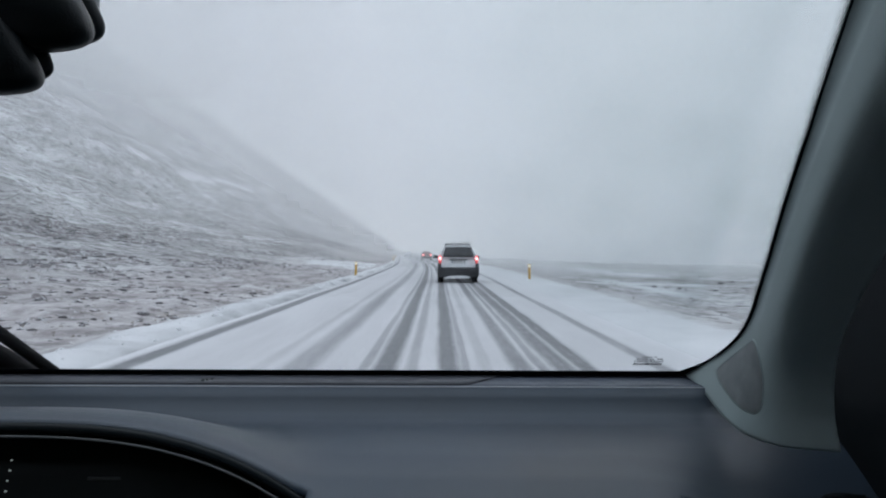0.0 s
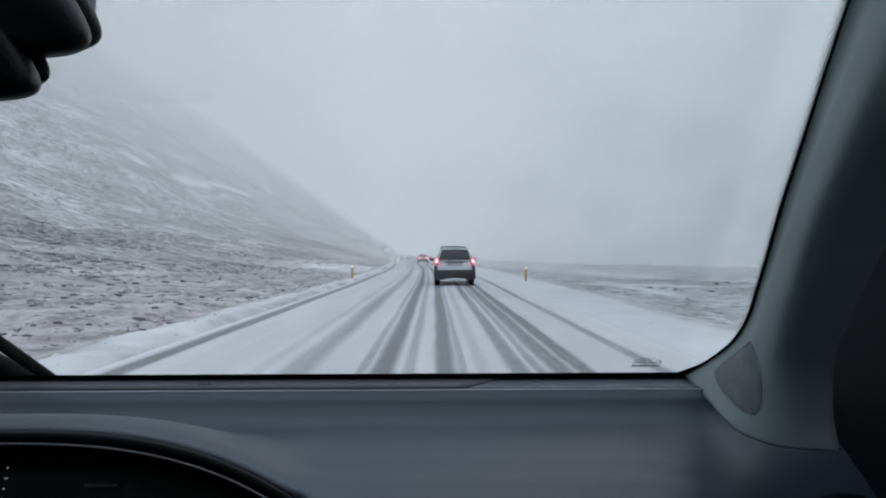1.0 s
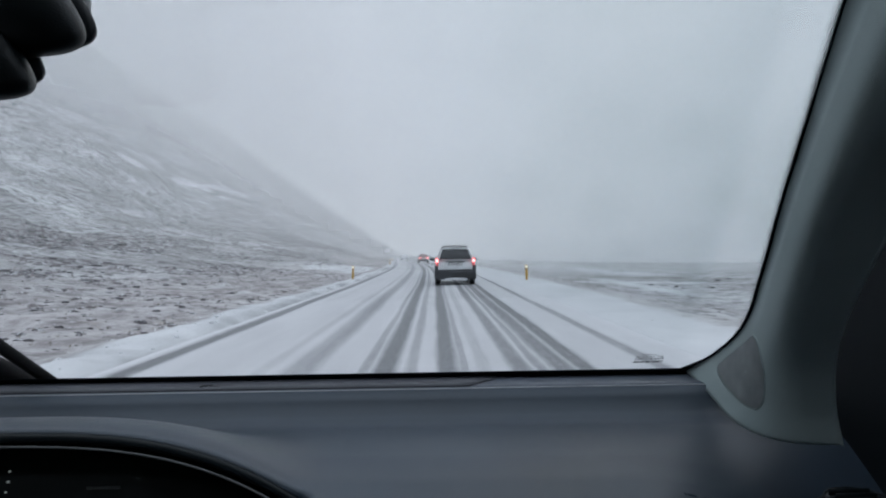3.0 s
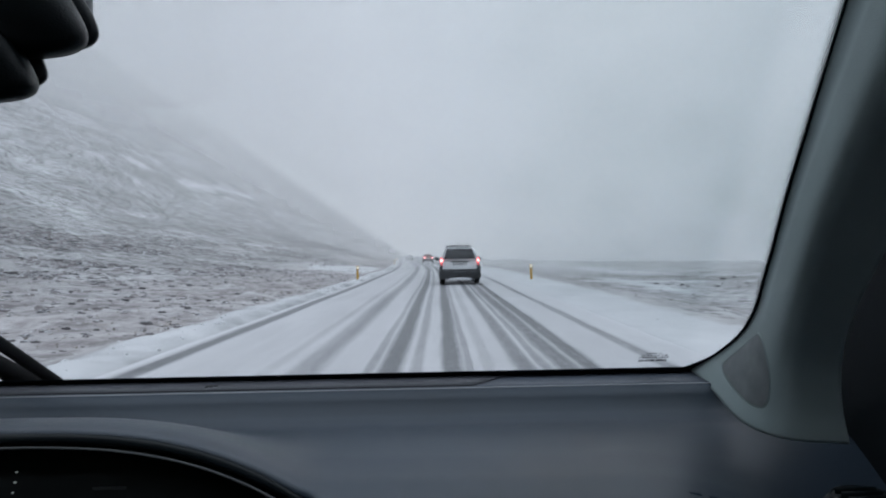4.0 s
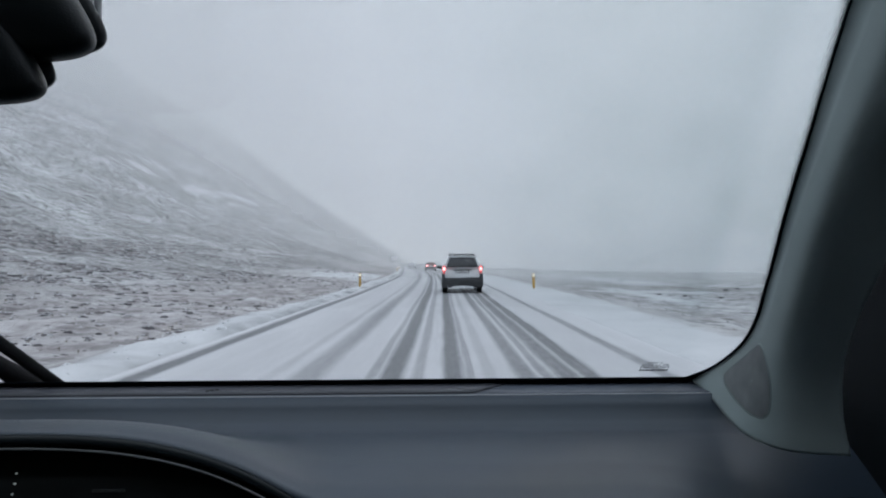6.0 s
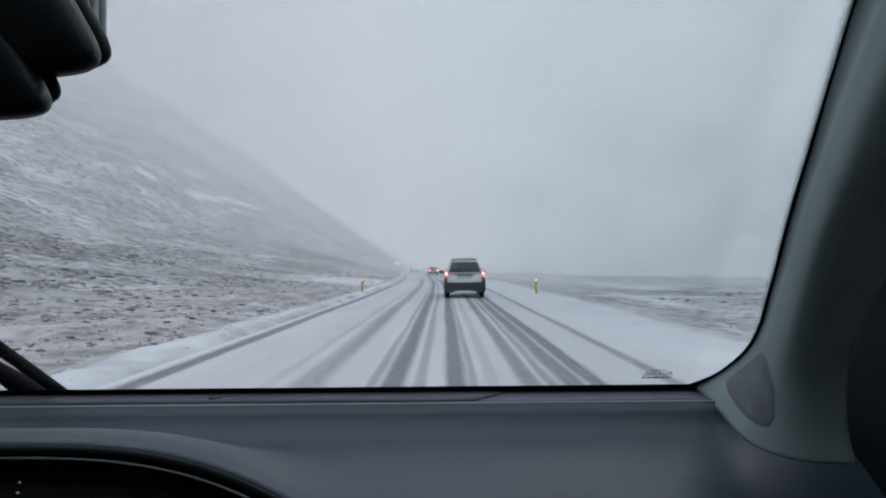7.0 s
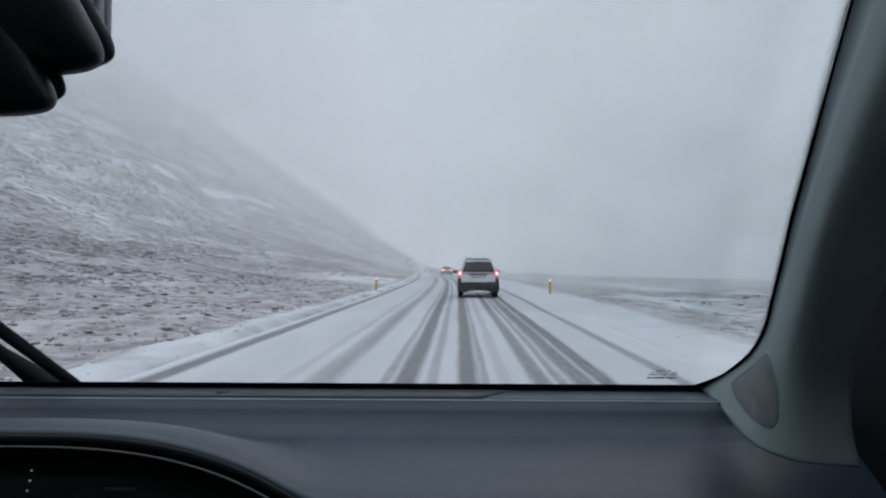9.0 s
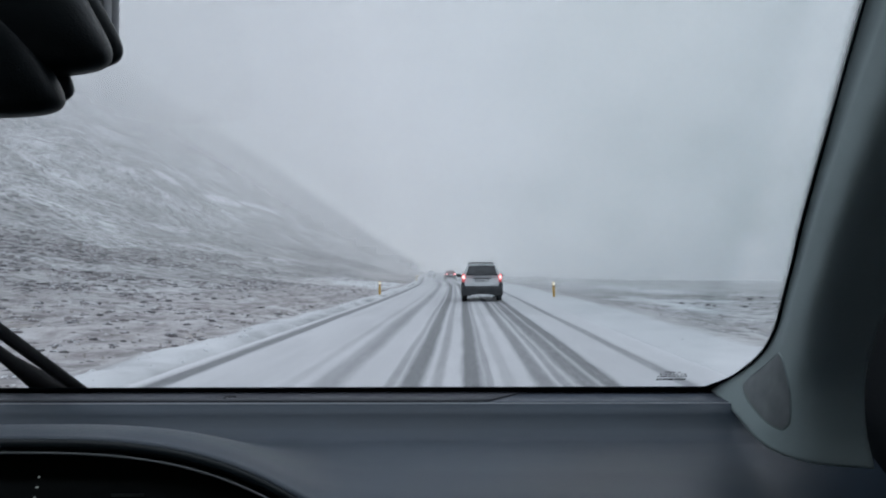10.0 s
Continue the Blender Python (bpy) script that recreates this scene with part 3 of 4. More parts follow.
def on_glass(x, w, out=0.0):
    """A point on the windscreen, w metres up the slope from its base, out metres outside it."""
    return Vector((x, 0.9 - w * COS_R + out * RAKE * COS_R, 1.224 + w * RAKE * COS_R + out * COS_R))


# edge of the glass on the near side: place across the cabin and distance up the slope
EDGE = [(0.352, 0.004), (0.378, 0.046), (0.386, 0.085), (0.388, 0.125), (0.383, 0.167), (0.372, 0.214), (0.359, 0.255),
        (0.335, 0.333), (0.308, 0.419), (0.281, 0.512), (0.261, 0.58), (0.236, 0.67), (0.21, 0.78), (0.19, 0.9)]
EDGE3 = [on_glass(x, w) for x, w in EDGE]


def mirror_x(p):
    return Vector((2 * CENTRE - p[0], p[1], p[2]))


windscreen = thing("windshield", "raked windscreen glass with black edge band, faint smears and a dimming film", "windshield", (CENTRE, 0.9, 1.22), kind="structure")
windscreen.location = (0, 0, 0)


def pane_at(u, v):
    p = spline(EDGE3, v)
    half = p.x - CENTRE
    return Vector((CENTRE + (u * 2 - 1) * half, p.y, p.z))


pane = part("pane", grid(pane_at, 24, 26), GLASS, windscreen)
pane.visible_shadow = False


def edge_band(flip):
    def fn(u, v):
        p = spline(EDGE3, v)
        wide = 0.0120 - 0.0068 * v
        d = (spline(EDGE3, min(1, v + 0.01)) - spline(EDGE3, max(0, v - 0.01))).normalized()
        inward = Vector((0, RAKE * COS_R, COS_R)).cross(d).normalized()
        if inward.x > 0:
            inward = -inward
        q = p + inward * (u * wide - 0.006) - Vector((0, RAKE, 1)) * 0.0015
        return mirror_x(q) if flip else q
    return fn


part("edge_band", grid(edge_band(False), 3, 60, 0.001), FRIT, windscreen, "black ceramic edge band")
part("edge_band", grid(edge_band(True), 3, 60, 0.001), FRIT, windscreen, "black ceramic edge band")
part("base_band", grid(lambda u, v: on_glass(CENTRE + (u * 2 - 1) * 0.705, -0.008 + v * 0.0225, -0.003), 30, 2, 0.001), FRIT, windscreen, "black ceramic band along the base")



def halftone():
    """Rows of printed dots, by which the black band fades into the clear glass."""
    bm = bmesh.new()
    fine = [spline(EDGE3, k / 400) for k in range(401)]
    run = np.concatenate([[0], np.cumsum([(b - a).length for a, b in zip(fine, fine[1:])])])
    count = int(run[-1] / 0.0015)
    for row, size in ((0, 0.00072), (1, 0.00058), (2, 0.00042), (3, 0.00028)):
        for k in range(count):
            v = float(np.interp((k + 0.5 * (row % 2)) * 0.0015, run, np.linspace(0, 1, 401)))
            p = spline(EDGE3, v)
            d = (spline(EDGE3, min(1, v + 0.01)) - spline(EDGE3, max(0, v - 0.01))).normalized()
            inward = Vector((0, RAKE * COS_R, COS_R)).cross(d).normalized()
            if inward.x > 0:
                inward = -inward
            q = p + inward * (0.0031 - 0.002 * v + 0.0013 * row) - Vector((0, RAKE, 1)) * 0.0015
            bm.faces.new([bm.verts.new(q + d * size * math.cos(a) + inward * size * math.sin(a)) for a in (0, 1.047, 2.094, 3.142, 4.189, 5.236)])
    return bm


part("halftone_dots", halftone(), FRIT, windscreen, "fading rows of black printed dots")

# dashboard
dash = thing("dashboard", "dark blue-grey grained plastic dashboard with display hood", "dashboard", (0, 0, 0))
X_END, X_FAR = 0.528, 2 * CENTRE - 0.528
LEDGE_END, LEDGE_FAR = 0.382, 2 * CENTRE - 0.382


def dash_base(y):
    return np.interp(y, [0.30, 0.36, 0.42, 0.5, 0.6, 0.65, 0.70, 0.76, 0.80, 0.823, 0.838], [0.97, 1.045, 1.085, 1.117, 1.150, 1.162, 1.169, 1.173, 1.177, 1.189, 1.2158])


def arch(x, top=1.232):
    return top - 2.43 * abs(x + 0.453) ** 3


def dash_top(x, y):
    b = float(dash_base(y))
    a = arch(x)
    rise = 0.5 * (a - b + math.sqrt((a - b) ** 2 + 0.018 ** 2)) - 0.0006
    s = float(smooth(0.80, 0.655, y)) * float(smooth(0.57, 0.615, y))
    lip = -0.004 * float(smooth(0.645, 0.62, y))
    right = -0.115 * float(smooth(0.20, 0.58, x)) * float(smooth(0.832, 0.60, y))
    return b + rise * s + lip * s * min(1.0, max(0.0, rise) / 0.012) + right


def top_pad():
    """The dash top: all across as far as the display hood, and on beside the hood down to the front."""
    cols = np.linspace(X_FAR, X_END, 261)
    rows = np.concatenate([np.linspace(0.838, 0.62, 30), np.linspace(0.608, 0.32, 22)])
    bm = bmesh.new()
    vs = {}
    for i, x in enumerate(cols):
        for j, y in enumerate(rows):
            if j < 30 or x > -0.138:
                vs[i, j] = bm.verts.new((x, y, dash_top(x, y)))
    for i in range(len(cols) - 1):
        for j in range(len(rows) - 1):
            q = [(i, j), (i, j + 1), (i + 1, j + 1), (i + 1, j)]
            if all(k in vs for k in q):
                bm.faces.new([vs[k] for k in q])
    bm.normal_update()
    bmesh.ops.solidify(bm, geom=list(bm.faces), thickness=0.012)
    return bm


part("top_pad", top_pad(), DASH, dash, "soft dark blue-grey top pad")
part("ledge", grid(lambda u, v: Vector((LEDGE_FAR + u * (LEDGE_END - LEDGE_FAR), 0.842 + v * 0.056, 1.2165 + v * 0.0035)), 60, 4, 0.008, 1), LEDGE, dash, "paler ledge below the windscreen")
part("parting_edge", tube([(LEDGE_FAR + (LEDGE_END - LEDGE_FAR) * i / 40, 0.8405, 1.2158) for i in range(41)], 0.0011), PARTING, dash, "paler parting edge")
bm = bmesh.new()
box(bm, X_FAR, X_END, 0.30, 0.36, 0.42, 1.02, 0.02)
part("lower_panel", bm, DASH, dash)
# the small demister slot in the ledge
bm = bmesh.new()
for k in range(3):
    box(bm, -0.334 + k * 0.0055, -0.330 + k * 0.0055, 0.858 + 0.003 * k, 0.872, 1.216, 1.2212, 0.0008, 1)
part("demister_slot", bm, BLACK, dash)

# darker demister panel in the ledge, tapering off towards the near end
part("demister_panel", grid(lambda u, v: Vector((-0.86 + u * (0.90 + 0.05 * v), 0.846 + v * 0.046, 1.2176 + v * 0.0029)), 40, 3, 0.0012, -1), DEMIST, dash, "darker demister panel")

# display under its hood
binnacle = part("display_hood", grid(lambda u, v: Vector((-0.453 + (u * 2 - 1) * 0.335, 0.622 + v * 0.075, arch(-0.453 + (u * 2 - 1) * 0.335, 1.221 - 0.02 * v))), 60, 6, 0.003, -1), BLACK, dash, "black hood over the display")
part("hood_lip", tube([(-0.453 + (i / 60 * 2 - 1) * 0.335, 0.621, arch(-0.453 + (i / 60 * 2 - 1) * 0.335, 1.2225)) for i in range(61)], 0.0055), BLACK, binnacle)
part("rim", tube([(-0.447 + (i / 60 * 2 - 1) * 0.325, 0.606, arch(-0.447 + (i / 60 * 2 - 1) * 0.325, 1.2175)) for i in range(61)], 0.0013), RIM, binnacle, "thin satin rim")
part("display", grid(lambda u, v: Vector((-0.453 + (u * 2 - 1) * 0.26, 0.668 - v * 0.05, min(1.196, arch(-0.453 + (u * 2 - 1) * 0.26, 1.20)) - v * 0.15)), 24, 4, 0.004), SCREEN, binnacle, "black unlit display glass")
part("back_wall", grid(lambda u, v: Vector((-0.453 + (u * 2 - 1) * 0.29, 0.69 - 0.002 * v, 1.0 + v * (arch(-0.453 + (u * 2 - 1) * 0.29, 1.197) - 1.0))), 24, 3, 0.004), BLACK, binnacle)
for k in range(4):
    bm = bmesh.new()
    z = 1.1765 - k * 0.0098
    box(bm, -0.4566, -0.4546 + 0.0008 * (k % 2), 0.6535 - 0.0032 * k, 0.6555 - 0.0032 * k, z, z + 0.0018, 0.0004, 1)
    part("indicator_icon", bm, ICON, binnacle, "small lit white icon")
bm = bmesh.new()
box(bm, -0.371, -0.336, 0.6465, 0.6485, 1.1595, 1.1622, 0.0005, 1)
part("display_line", bm, RIM, binnacle, "dim grey line of text as a bar")
# embossed airbag words: short bars
bm = bmesh.new()
for k in range(26):
    x = 0.250 + k * 0.0034
    y = 0.628 + 0.10 * max(0.0, x - 0.29)
    z = dash_top(x + 0.001, y)
    if k not in (4, 5, 14):
        box(bm, x, x + 0.0024 - 0.0007 * (k % 3 == 0), y - 0.0026, y + 0.0026 - 0.001 * (k % 4 == 1), z - 0.003, z + 0.0005)
part("embossed_marking", bm, EMBOSS, dash)
# side air vent at the end of the dash
vent = part("air_vent", pod(0.462, 0.66, 1.102, 0.05, 0.05, 0.028, 2.4), BLACK, dash, "black side vent housing")
part("vent_ring", tube([(0.452 + 0.036 * math.cos(a * math.pi / 12), 0.655 + 0.03 * math.sin(a * math.pi / 12), 1.1275 + 0.004 * math.sin(a * math.pi / 12)) for a in range(25)], 0.0014), BLACK, vent)
for k in range(4):
    bm = bmesh.new()
    box(bm, 0.429, 0.475, 0.640 + k * 0.011, 0.6425 + k * 0.011, 1.124 + k * 0.001, 1.132 + k * 0.001, 0.001, 1)
    part("vent_slat", bm, BLACK, vent)

# pillar trim: a sheet between four curves
INNER = EDGE3[:13]
INNER[0] = Vector((0.362, 0.895, 1.2235))
OUTER = [Vector(p) for p in ((0.411, 0.62, 1.199), (0.398, 0.61, 1.24), (0.379, 0.58, 1.291), (0.350, 0.52, 1.34), (0.321, 0.44, 1.398), (0.288, 0.36, 1.445), (0.255, 0.27, 1.49), (0.23, 0.16, 1.56))]
OUTER = [Vector(EYE) + (p - Vector(EYE)) * 1.08 for p in OUTER]
BOTTOM = [Vector(p) for p in ((0.362, 0.895, 1.2235), (0.367, 0.84, 1.210), (0.372, 0.76, 1.186), (0.397, 0.705, 1.179), (0.4439, 0.6696, 1.1829))]


def pillar_at(u, v):
    a, b = spline(INNER, v), spline(OUTER, v)
    c = spline(BOTTOM, u)
    d = INNER[-1].lerp(OUTER[-1], u)
    lin = INNER[0].lerp(OUTER[0], u).lerp(INNER[-1].lerp(OUTER[-1], u), v)
    p = a.lerp(b, u) + c.lerp(d, v) - lin
    # a soft ridge along the middle of the upper part
    ridge = 1 - math.sqrt((u - 0.56) ** 2 + 0.006) * 2.0
    ridge = max(0.0, ridge) * min(1.0, u * 3.5) * min(1.0, (1 - u) * 3.5)
    return p + Vector((-0.030, -0.020, 0.0)) * ridge * (0.2 + 0.8 * float(smooth(0.15, 0.65, v)))


def pillar(flip):
    f = mirror_x if flip else Vector
    ob = thing("pillar_trim", "grey-green moulded windscreen pillar trim with speaker grille", "pillar trim", kind="structure")
    part("cover", grid(lambda u, v: f(pillar_at(u, v)), 34, 80, 0.003), TRIM, ob)

    def grille(u, v, lift):
        # rounded triangle, drawn on the cover
        r = u
        a = GRILLE
        k = v * 4
        i = int(k) % 4
        t = k - int(k)
        m0 = ((a[i][0] + a[i - 1][0]) / 2, (a[i][1] + a[i - 1][1]) / 2)
        j = (i + 1) % 4
        m1 = ((a[i][0] + a[j][0]) / 2, (a[i][1] + a[j][1]) / 2)
        q = [0.0, 0.0]
        for ax in (0, 1):
            c0, c1, c2 = m0[ax], a[i][ax], m1[ax]
            bez = c0 * (1 - t) ** 2 + 2 * c1 * t * (1 - t) + c2 * t * t
            sharp = c0 + (c1 - c0) * min(1, 2 * t) if t < 0.5 else c1 + (c2 - c1) * (2 * t - 1)
            q[ax] = 0.8 * bez + 0.2 * sharp
        cu, cv = 0.39, 0.183
        uu, vv = cu + (q[0] - cu) * r, cv + (q[1] - cv) * r
        p = pillar_at(uu, vv)
        nx = (pillar_at(uu + 0.01, vv) - p).cross(pillar_at(uu, vv + 0.01) - p).normalized()
        if nx.x > 0:
            nx = -nx
        return f(p + nx * (lift + 0.0025 * (1 - r ** 4)))
    g = part("speaker_grille", grid(lambda u, v: grille(max(u, 0.02), v, 0.0005), 10, 48), CLOTH, ob, "dark grey triangular speaker grille")
    part("grille_rim", grid(lambda u, v: grille(1.0 + 0.05 * u, v, 0.0012 - 0.001 * u), 2, 48), TRIM, g)
    return ob


GRILLE = [(0.27, 0.35), (0.09, 0.068), (0.62, 0.072), (0.52, 0.24)]
pillar(False)
pillar(True)


# doors, roof and the walls that close the cabin
def door(flip):
    f = (lambda x: 2 * CENTRE - x) if flip else (lambda x: x)
    ob = thing("door_1" if not flip else "door_2", "dark plastic car door with side window", "car door", kind="structure")
    bm = bmesh.new()
    x0, x1 = sorted((f(0.531), f(0.588)))
    box(bm, x0, x1, -0.95, 0.86, 0.02, 1.17, 0.015)
    part("panel", bm, DARK, ob)
    # black sail panel behind the pillar, its upper edge falling forward
    s = [(0.84, 1.10), (0.84, 1.35), (0.74, 1.45), (0.62, 1.53), (0.46, 1.61), (0.30, 1.67), (0.16, 1.69), (0.16, 1.10)]
    bm = bmesh.new()
    a = [bm.verts.new((f(0.515 - 0.06 * (z - 1.16)), y, z)) for y, z in s]
    b = [bm.verts.new((f(0.545 - 0.06 * (z - 1.16)), y, z)) for y, z in s]
    bm.faces.new(a)
    bm.faces.new(b[::-1])
    for i in range(len(s)):
        j = (i + 1) % len(s)
        bm.faces.new((a[i], a[j], b[j], b[i]))
    part("sail_panel", bm, DARK, ob, "black mirror-corner panel", smooth=False)
    bm = bmesh.new()
    x0, x1 = sorted((f(0.40), f(0.47)))
    box(bm, x0, x1, -1.0, -0.9, 1.1, 1.75, 0.01)
    part("door_frame", bm, DARK, ob)
    p = part("window", grid(lambda u, v: (f(0.475 - 0.12 * v), -0.9 + u * 1.12, 1.17 + v * 0.5), 6, 4), TINTED, ob)
    p.visible_shadow = False
    return ob


door(False)
door(True)
bm = bmesh.new()
box(bm, 2 * CENTRE - 0.40, 0.40, -1.6, 0.16, 1.70, 1.76, 0.02)
tagged(part("ceiling", bm, HEADLINER), "pale felt headliner of the car", "ceiling", kind="structure")
bm = bmesh.new()
box(bm, 2 * CENTRE - 0.592, 0.592, -1.62, -1.56, 0.0, 1.72, 0.01)
tagged(part("wall_rear", bm, DARK), "plain dark rear wall closing the cabin", "wall", kind="structure")
bm = bmesh.new()
box(bm, 2 * CENTRE - 0.592, 0.592, -1.6, 0.98, 0.03, 0.09, 0.01)
tagged(part("floor", bm, DARK), "plain dark cabin floor", "floor", kind="structure")
bm = bmesh.new()
box(bm, 2 * CENTRE - 0.572, 0.572, 0.90, 0.98, 0.09, 1.19, 0.01)
tagged(part("wall_front", bm, DARK), "plain dark bulkhead below the windscreen", "wall", kind="structure")

# rear-view mirror with the smaller housing under it
rear_mirror = thing("rear_view_mirror", "black plastic rear-view mirror housing seen from its end", "mirror", (0, 0, 0))
part("housing", pod(-0.383, 0.43, 1.598, 0.118, 0.024, 0.055, 5.5, 64, 24, 0.56, 2.8), BLACK, rear_mirror)
part("bezel", pod(-0.386, 0.452, 1.608, 0.118, 0.012, 0.055, 5.5, 64, 24, 0.56, 2.8), BLACK, rear_mirror, "darker rear shell")
part("stalk", tube([(-0.345, 0.455, 1.60), (-0.345, 0.46, 1.635), (-0.345, 0.40, 1.66)], 0.012), BLACK, rear_mirror)
drive_camera = thing("dashboard_camera", "small black camera housing below the mirror", "camera", (0, 0, 0))
part("housing", pod(-0.378, 0.42, 1.550, 0.09, 0.022, 0.04, 5.0, 64, 24, 0.56, 2.8), BLACK, drive_camera)
part("bezel", pod(-0.383, 0.441, 1.563, 0.09, 0.010, 0.04, 5.0, 64, 24, 0.56, 2.8), BLACK, drive_camera, "darker rear shell")
part("bracket", tube([(-0.36, 0.44, 1.56), (-0.36, 0.445, 1.59)], 0.009), BLACK, drive_camera)
cover = thing("sensor_cover", "ribbed grey sensor cover on the windscreen", "sensor cover", (0, 0, 0))
for k in range(9):
    bm = bmesh.new()
    x = -0.271 - k * 0.0065
    box(bm, x - 0.0042, x, 0.466, 0.475, 1.575, 1.68, 0.002, 2)
    part("rib", bm, GREY_RIB, cover)
bm = bmesh.new()
box(bm, -0.345, -0.2695, 0.476, 0.484, 1.573, 1.68, 0.003)
part("shell", bm, GREY_RIB, cover)

for ob, k in ((rear_mirror, 0.63), (drive_camera, 0.63), (cover, 0.64)):
    ob.scale = (k, k, k)
    ob.location = Vector(EYE) * (1 - k)

# label printed on the glass: bars in the place of its lines
label = thing("windshield_label", "small printed black label lines low on the windscreen", "label", (0, 0, 0))
rng = random.Random(5)
for w0, h, x0, x1, step in ((0.0665, 0.0022, 0.281, 0.303, 0.0032), (0.0585, 0.003, 0.276, 0.312, 0.004), (0.051, 0.003, 0.275, 0.315, 0.0036), (0.0385, 0.0065, 0.2765, 0.315, 0.0024)):
    bm = bmesh.new()
    x = x0
    while x < x1:
        wide = step * rng.uniform(0.35, 0.8)
        q = [on_glass(x, w0, -0.002), on_glass(x + wide, w0, -0.002), on_glass(x + wide, w0 + h, -0.002), on_glass(x, w0 + h, -0.002)]
        t = [p - Vector((0, RAKE, 1)) * 0.0004 for p in q]
        a, b = [bm.verts.new(p) for p in q], [bm.verts.new(p) for p in t]
        bm.faces.new(a)
        bm.faces.new(b[::-1])
        for i in range(4):
            bm.faces.new((a[i], a[(i + 1) % 4], b[(i + 1) % 4], b[i]))
        x += step * rng.choice((1, 1, 1, 1.6))
    part("printed_line", bm, INK, label, smooth=False)

# wiper, at rest by the middle of the glass
wiper = thing("windshield_wiper", "black windscreen wiper at rest outside the glass", "wiper", (0, 0, 0))
part("blade", tube([on_glass(-0.588 + 0.016 * t, -0.09 + 0.64 * t, 0.012) for t in [i / 12 for i in range(13)]], 0.008, 8, [0.005] + [0.008] * 11 + [0.004]), RUBBER, wiper)
part("rubber_lip", grid(lambda u, v: on_glass(-0.588 + 0.016 * v, -0.09 + 0.64 * v, 0.003 + 0.012 * u) , 1, 12, 0.0015), RUBBER, wiper)
part("arm", tube([on_glass(-0.652 + 0.014 * t, -0.08 + 0.36 * t, 0.022) for t in [i / 10 for i in range(11)]], 0.012, 8, [0.02, 0.018, 0.015, 0.012] + [0.009] * 7), RUBBER, wiper)
part("bridge", tube([on_glass(-0.639, 0.275, 0.024), on_glass(-0.61, 0.285, 0.026), on_glass(-0.578, 0.28, 0.022)], 0.009), BLACK, wiper)
part("pivot", tube([on_glass(-0.68, -0.14, -0.02), on_glass(-0.68, -0.115, 0.03)], 0.022, 12), BLACK, wiper)


# ---------- cars ahead ----------
def loft(sections, close=True):
    """A closed skin over a row of rings of equal length."""
    bm = bmesh.new()
    rows = [[bm.verts.new(p) for p in s] for s in sections]
    k = len(rows[0])
    for a, b in zip(rows, rows[1:]):
        for i in range(k):
            bm.faces.new((a[i], a[(i + 1) % k], b[(i + 1) % k], b[i]))
    if close:
        bm.faces.new(rows[0][::-1])
        bm.faces.new(rows[-1])
    return bm


def ring_box(y, w, z0, z1, r=0.12, shrink=0.0, n=5):
    """Rounded rectangle across the car at y, narrower at the top by shrink."""
    pts = []
    for cx, cz, a0 in ((1, 1, 0), (-1, 1, 90), (-1, -1, 180), (1, -1, 270)):
        for i in range(n):
            a = radians(a0 + 90 * i / (n - 1))
            z = (z1 - r if cz > 0 else z0 + r) + r * math.sin(a)
            f = 1 - shrink * (z - z0) / (z1 - z0)
            x = (cx * (w - r) + r * math.cos(a)) * f
            pts.append((x, y, z))
    return pts


def wheel(car, x, y, r=0.35, wide=0.23):
    w = part("wheel", tube([(x - wide / 2, y, r), (x - wide / 2 + 0.03, y, r), (x + wide / 2 - 0.03, y, r), (x + wide / 2, y, r)], r, 24, [r - 0.03, r, r, r - 0.03]), RUBBER, car, "snow-caked tyre")
    part("rim", tube([(x - wide / 2 - 0.005, y, r), (x + wide / 2 + 0.005, y, r)], r * 0.62, 18), STEEL, w)


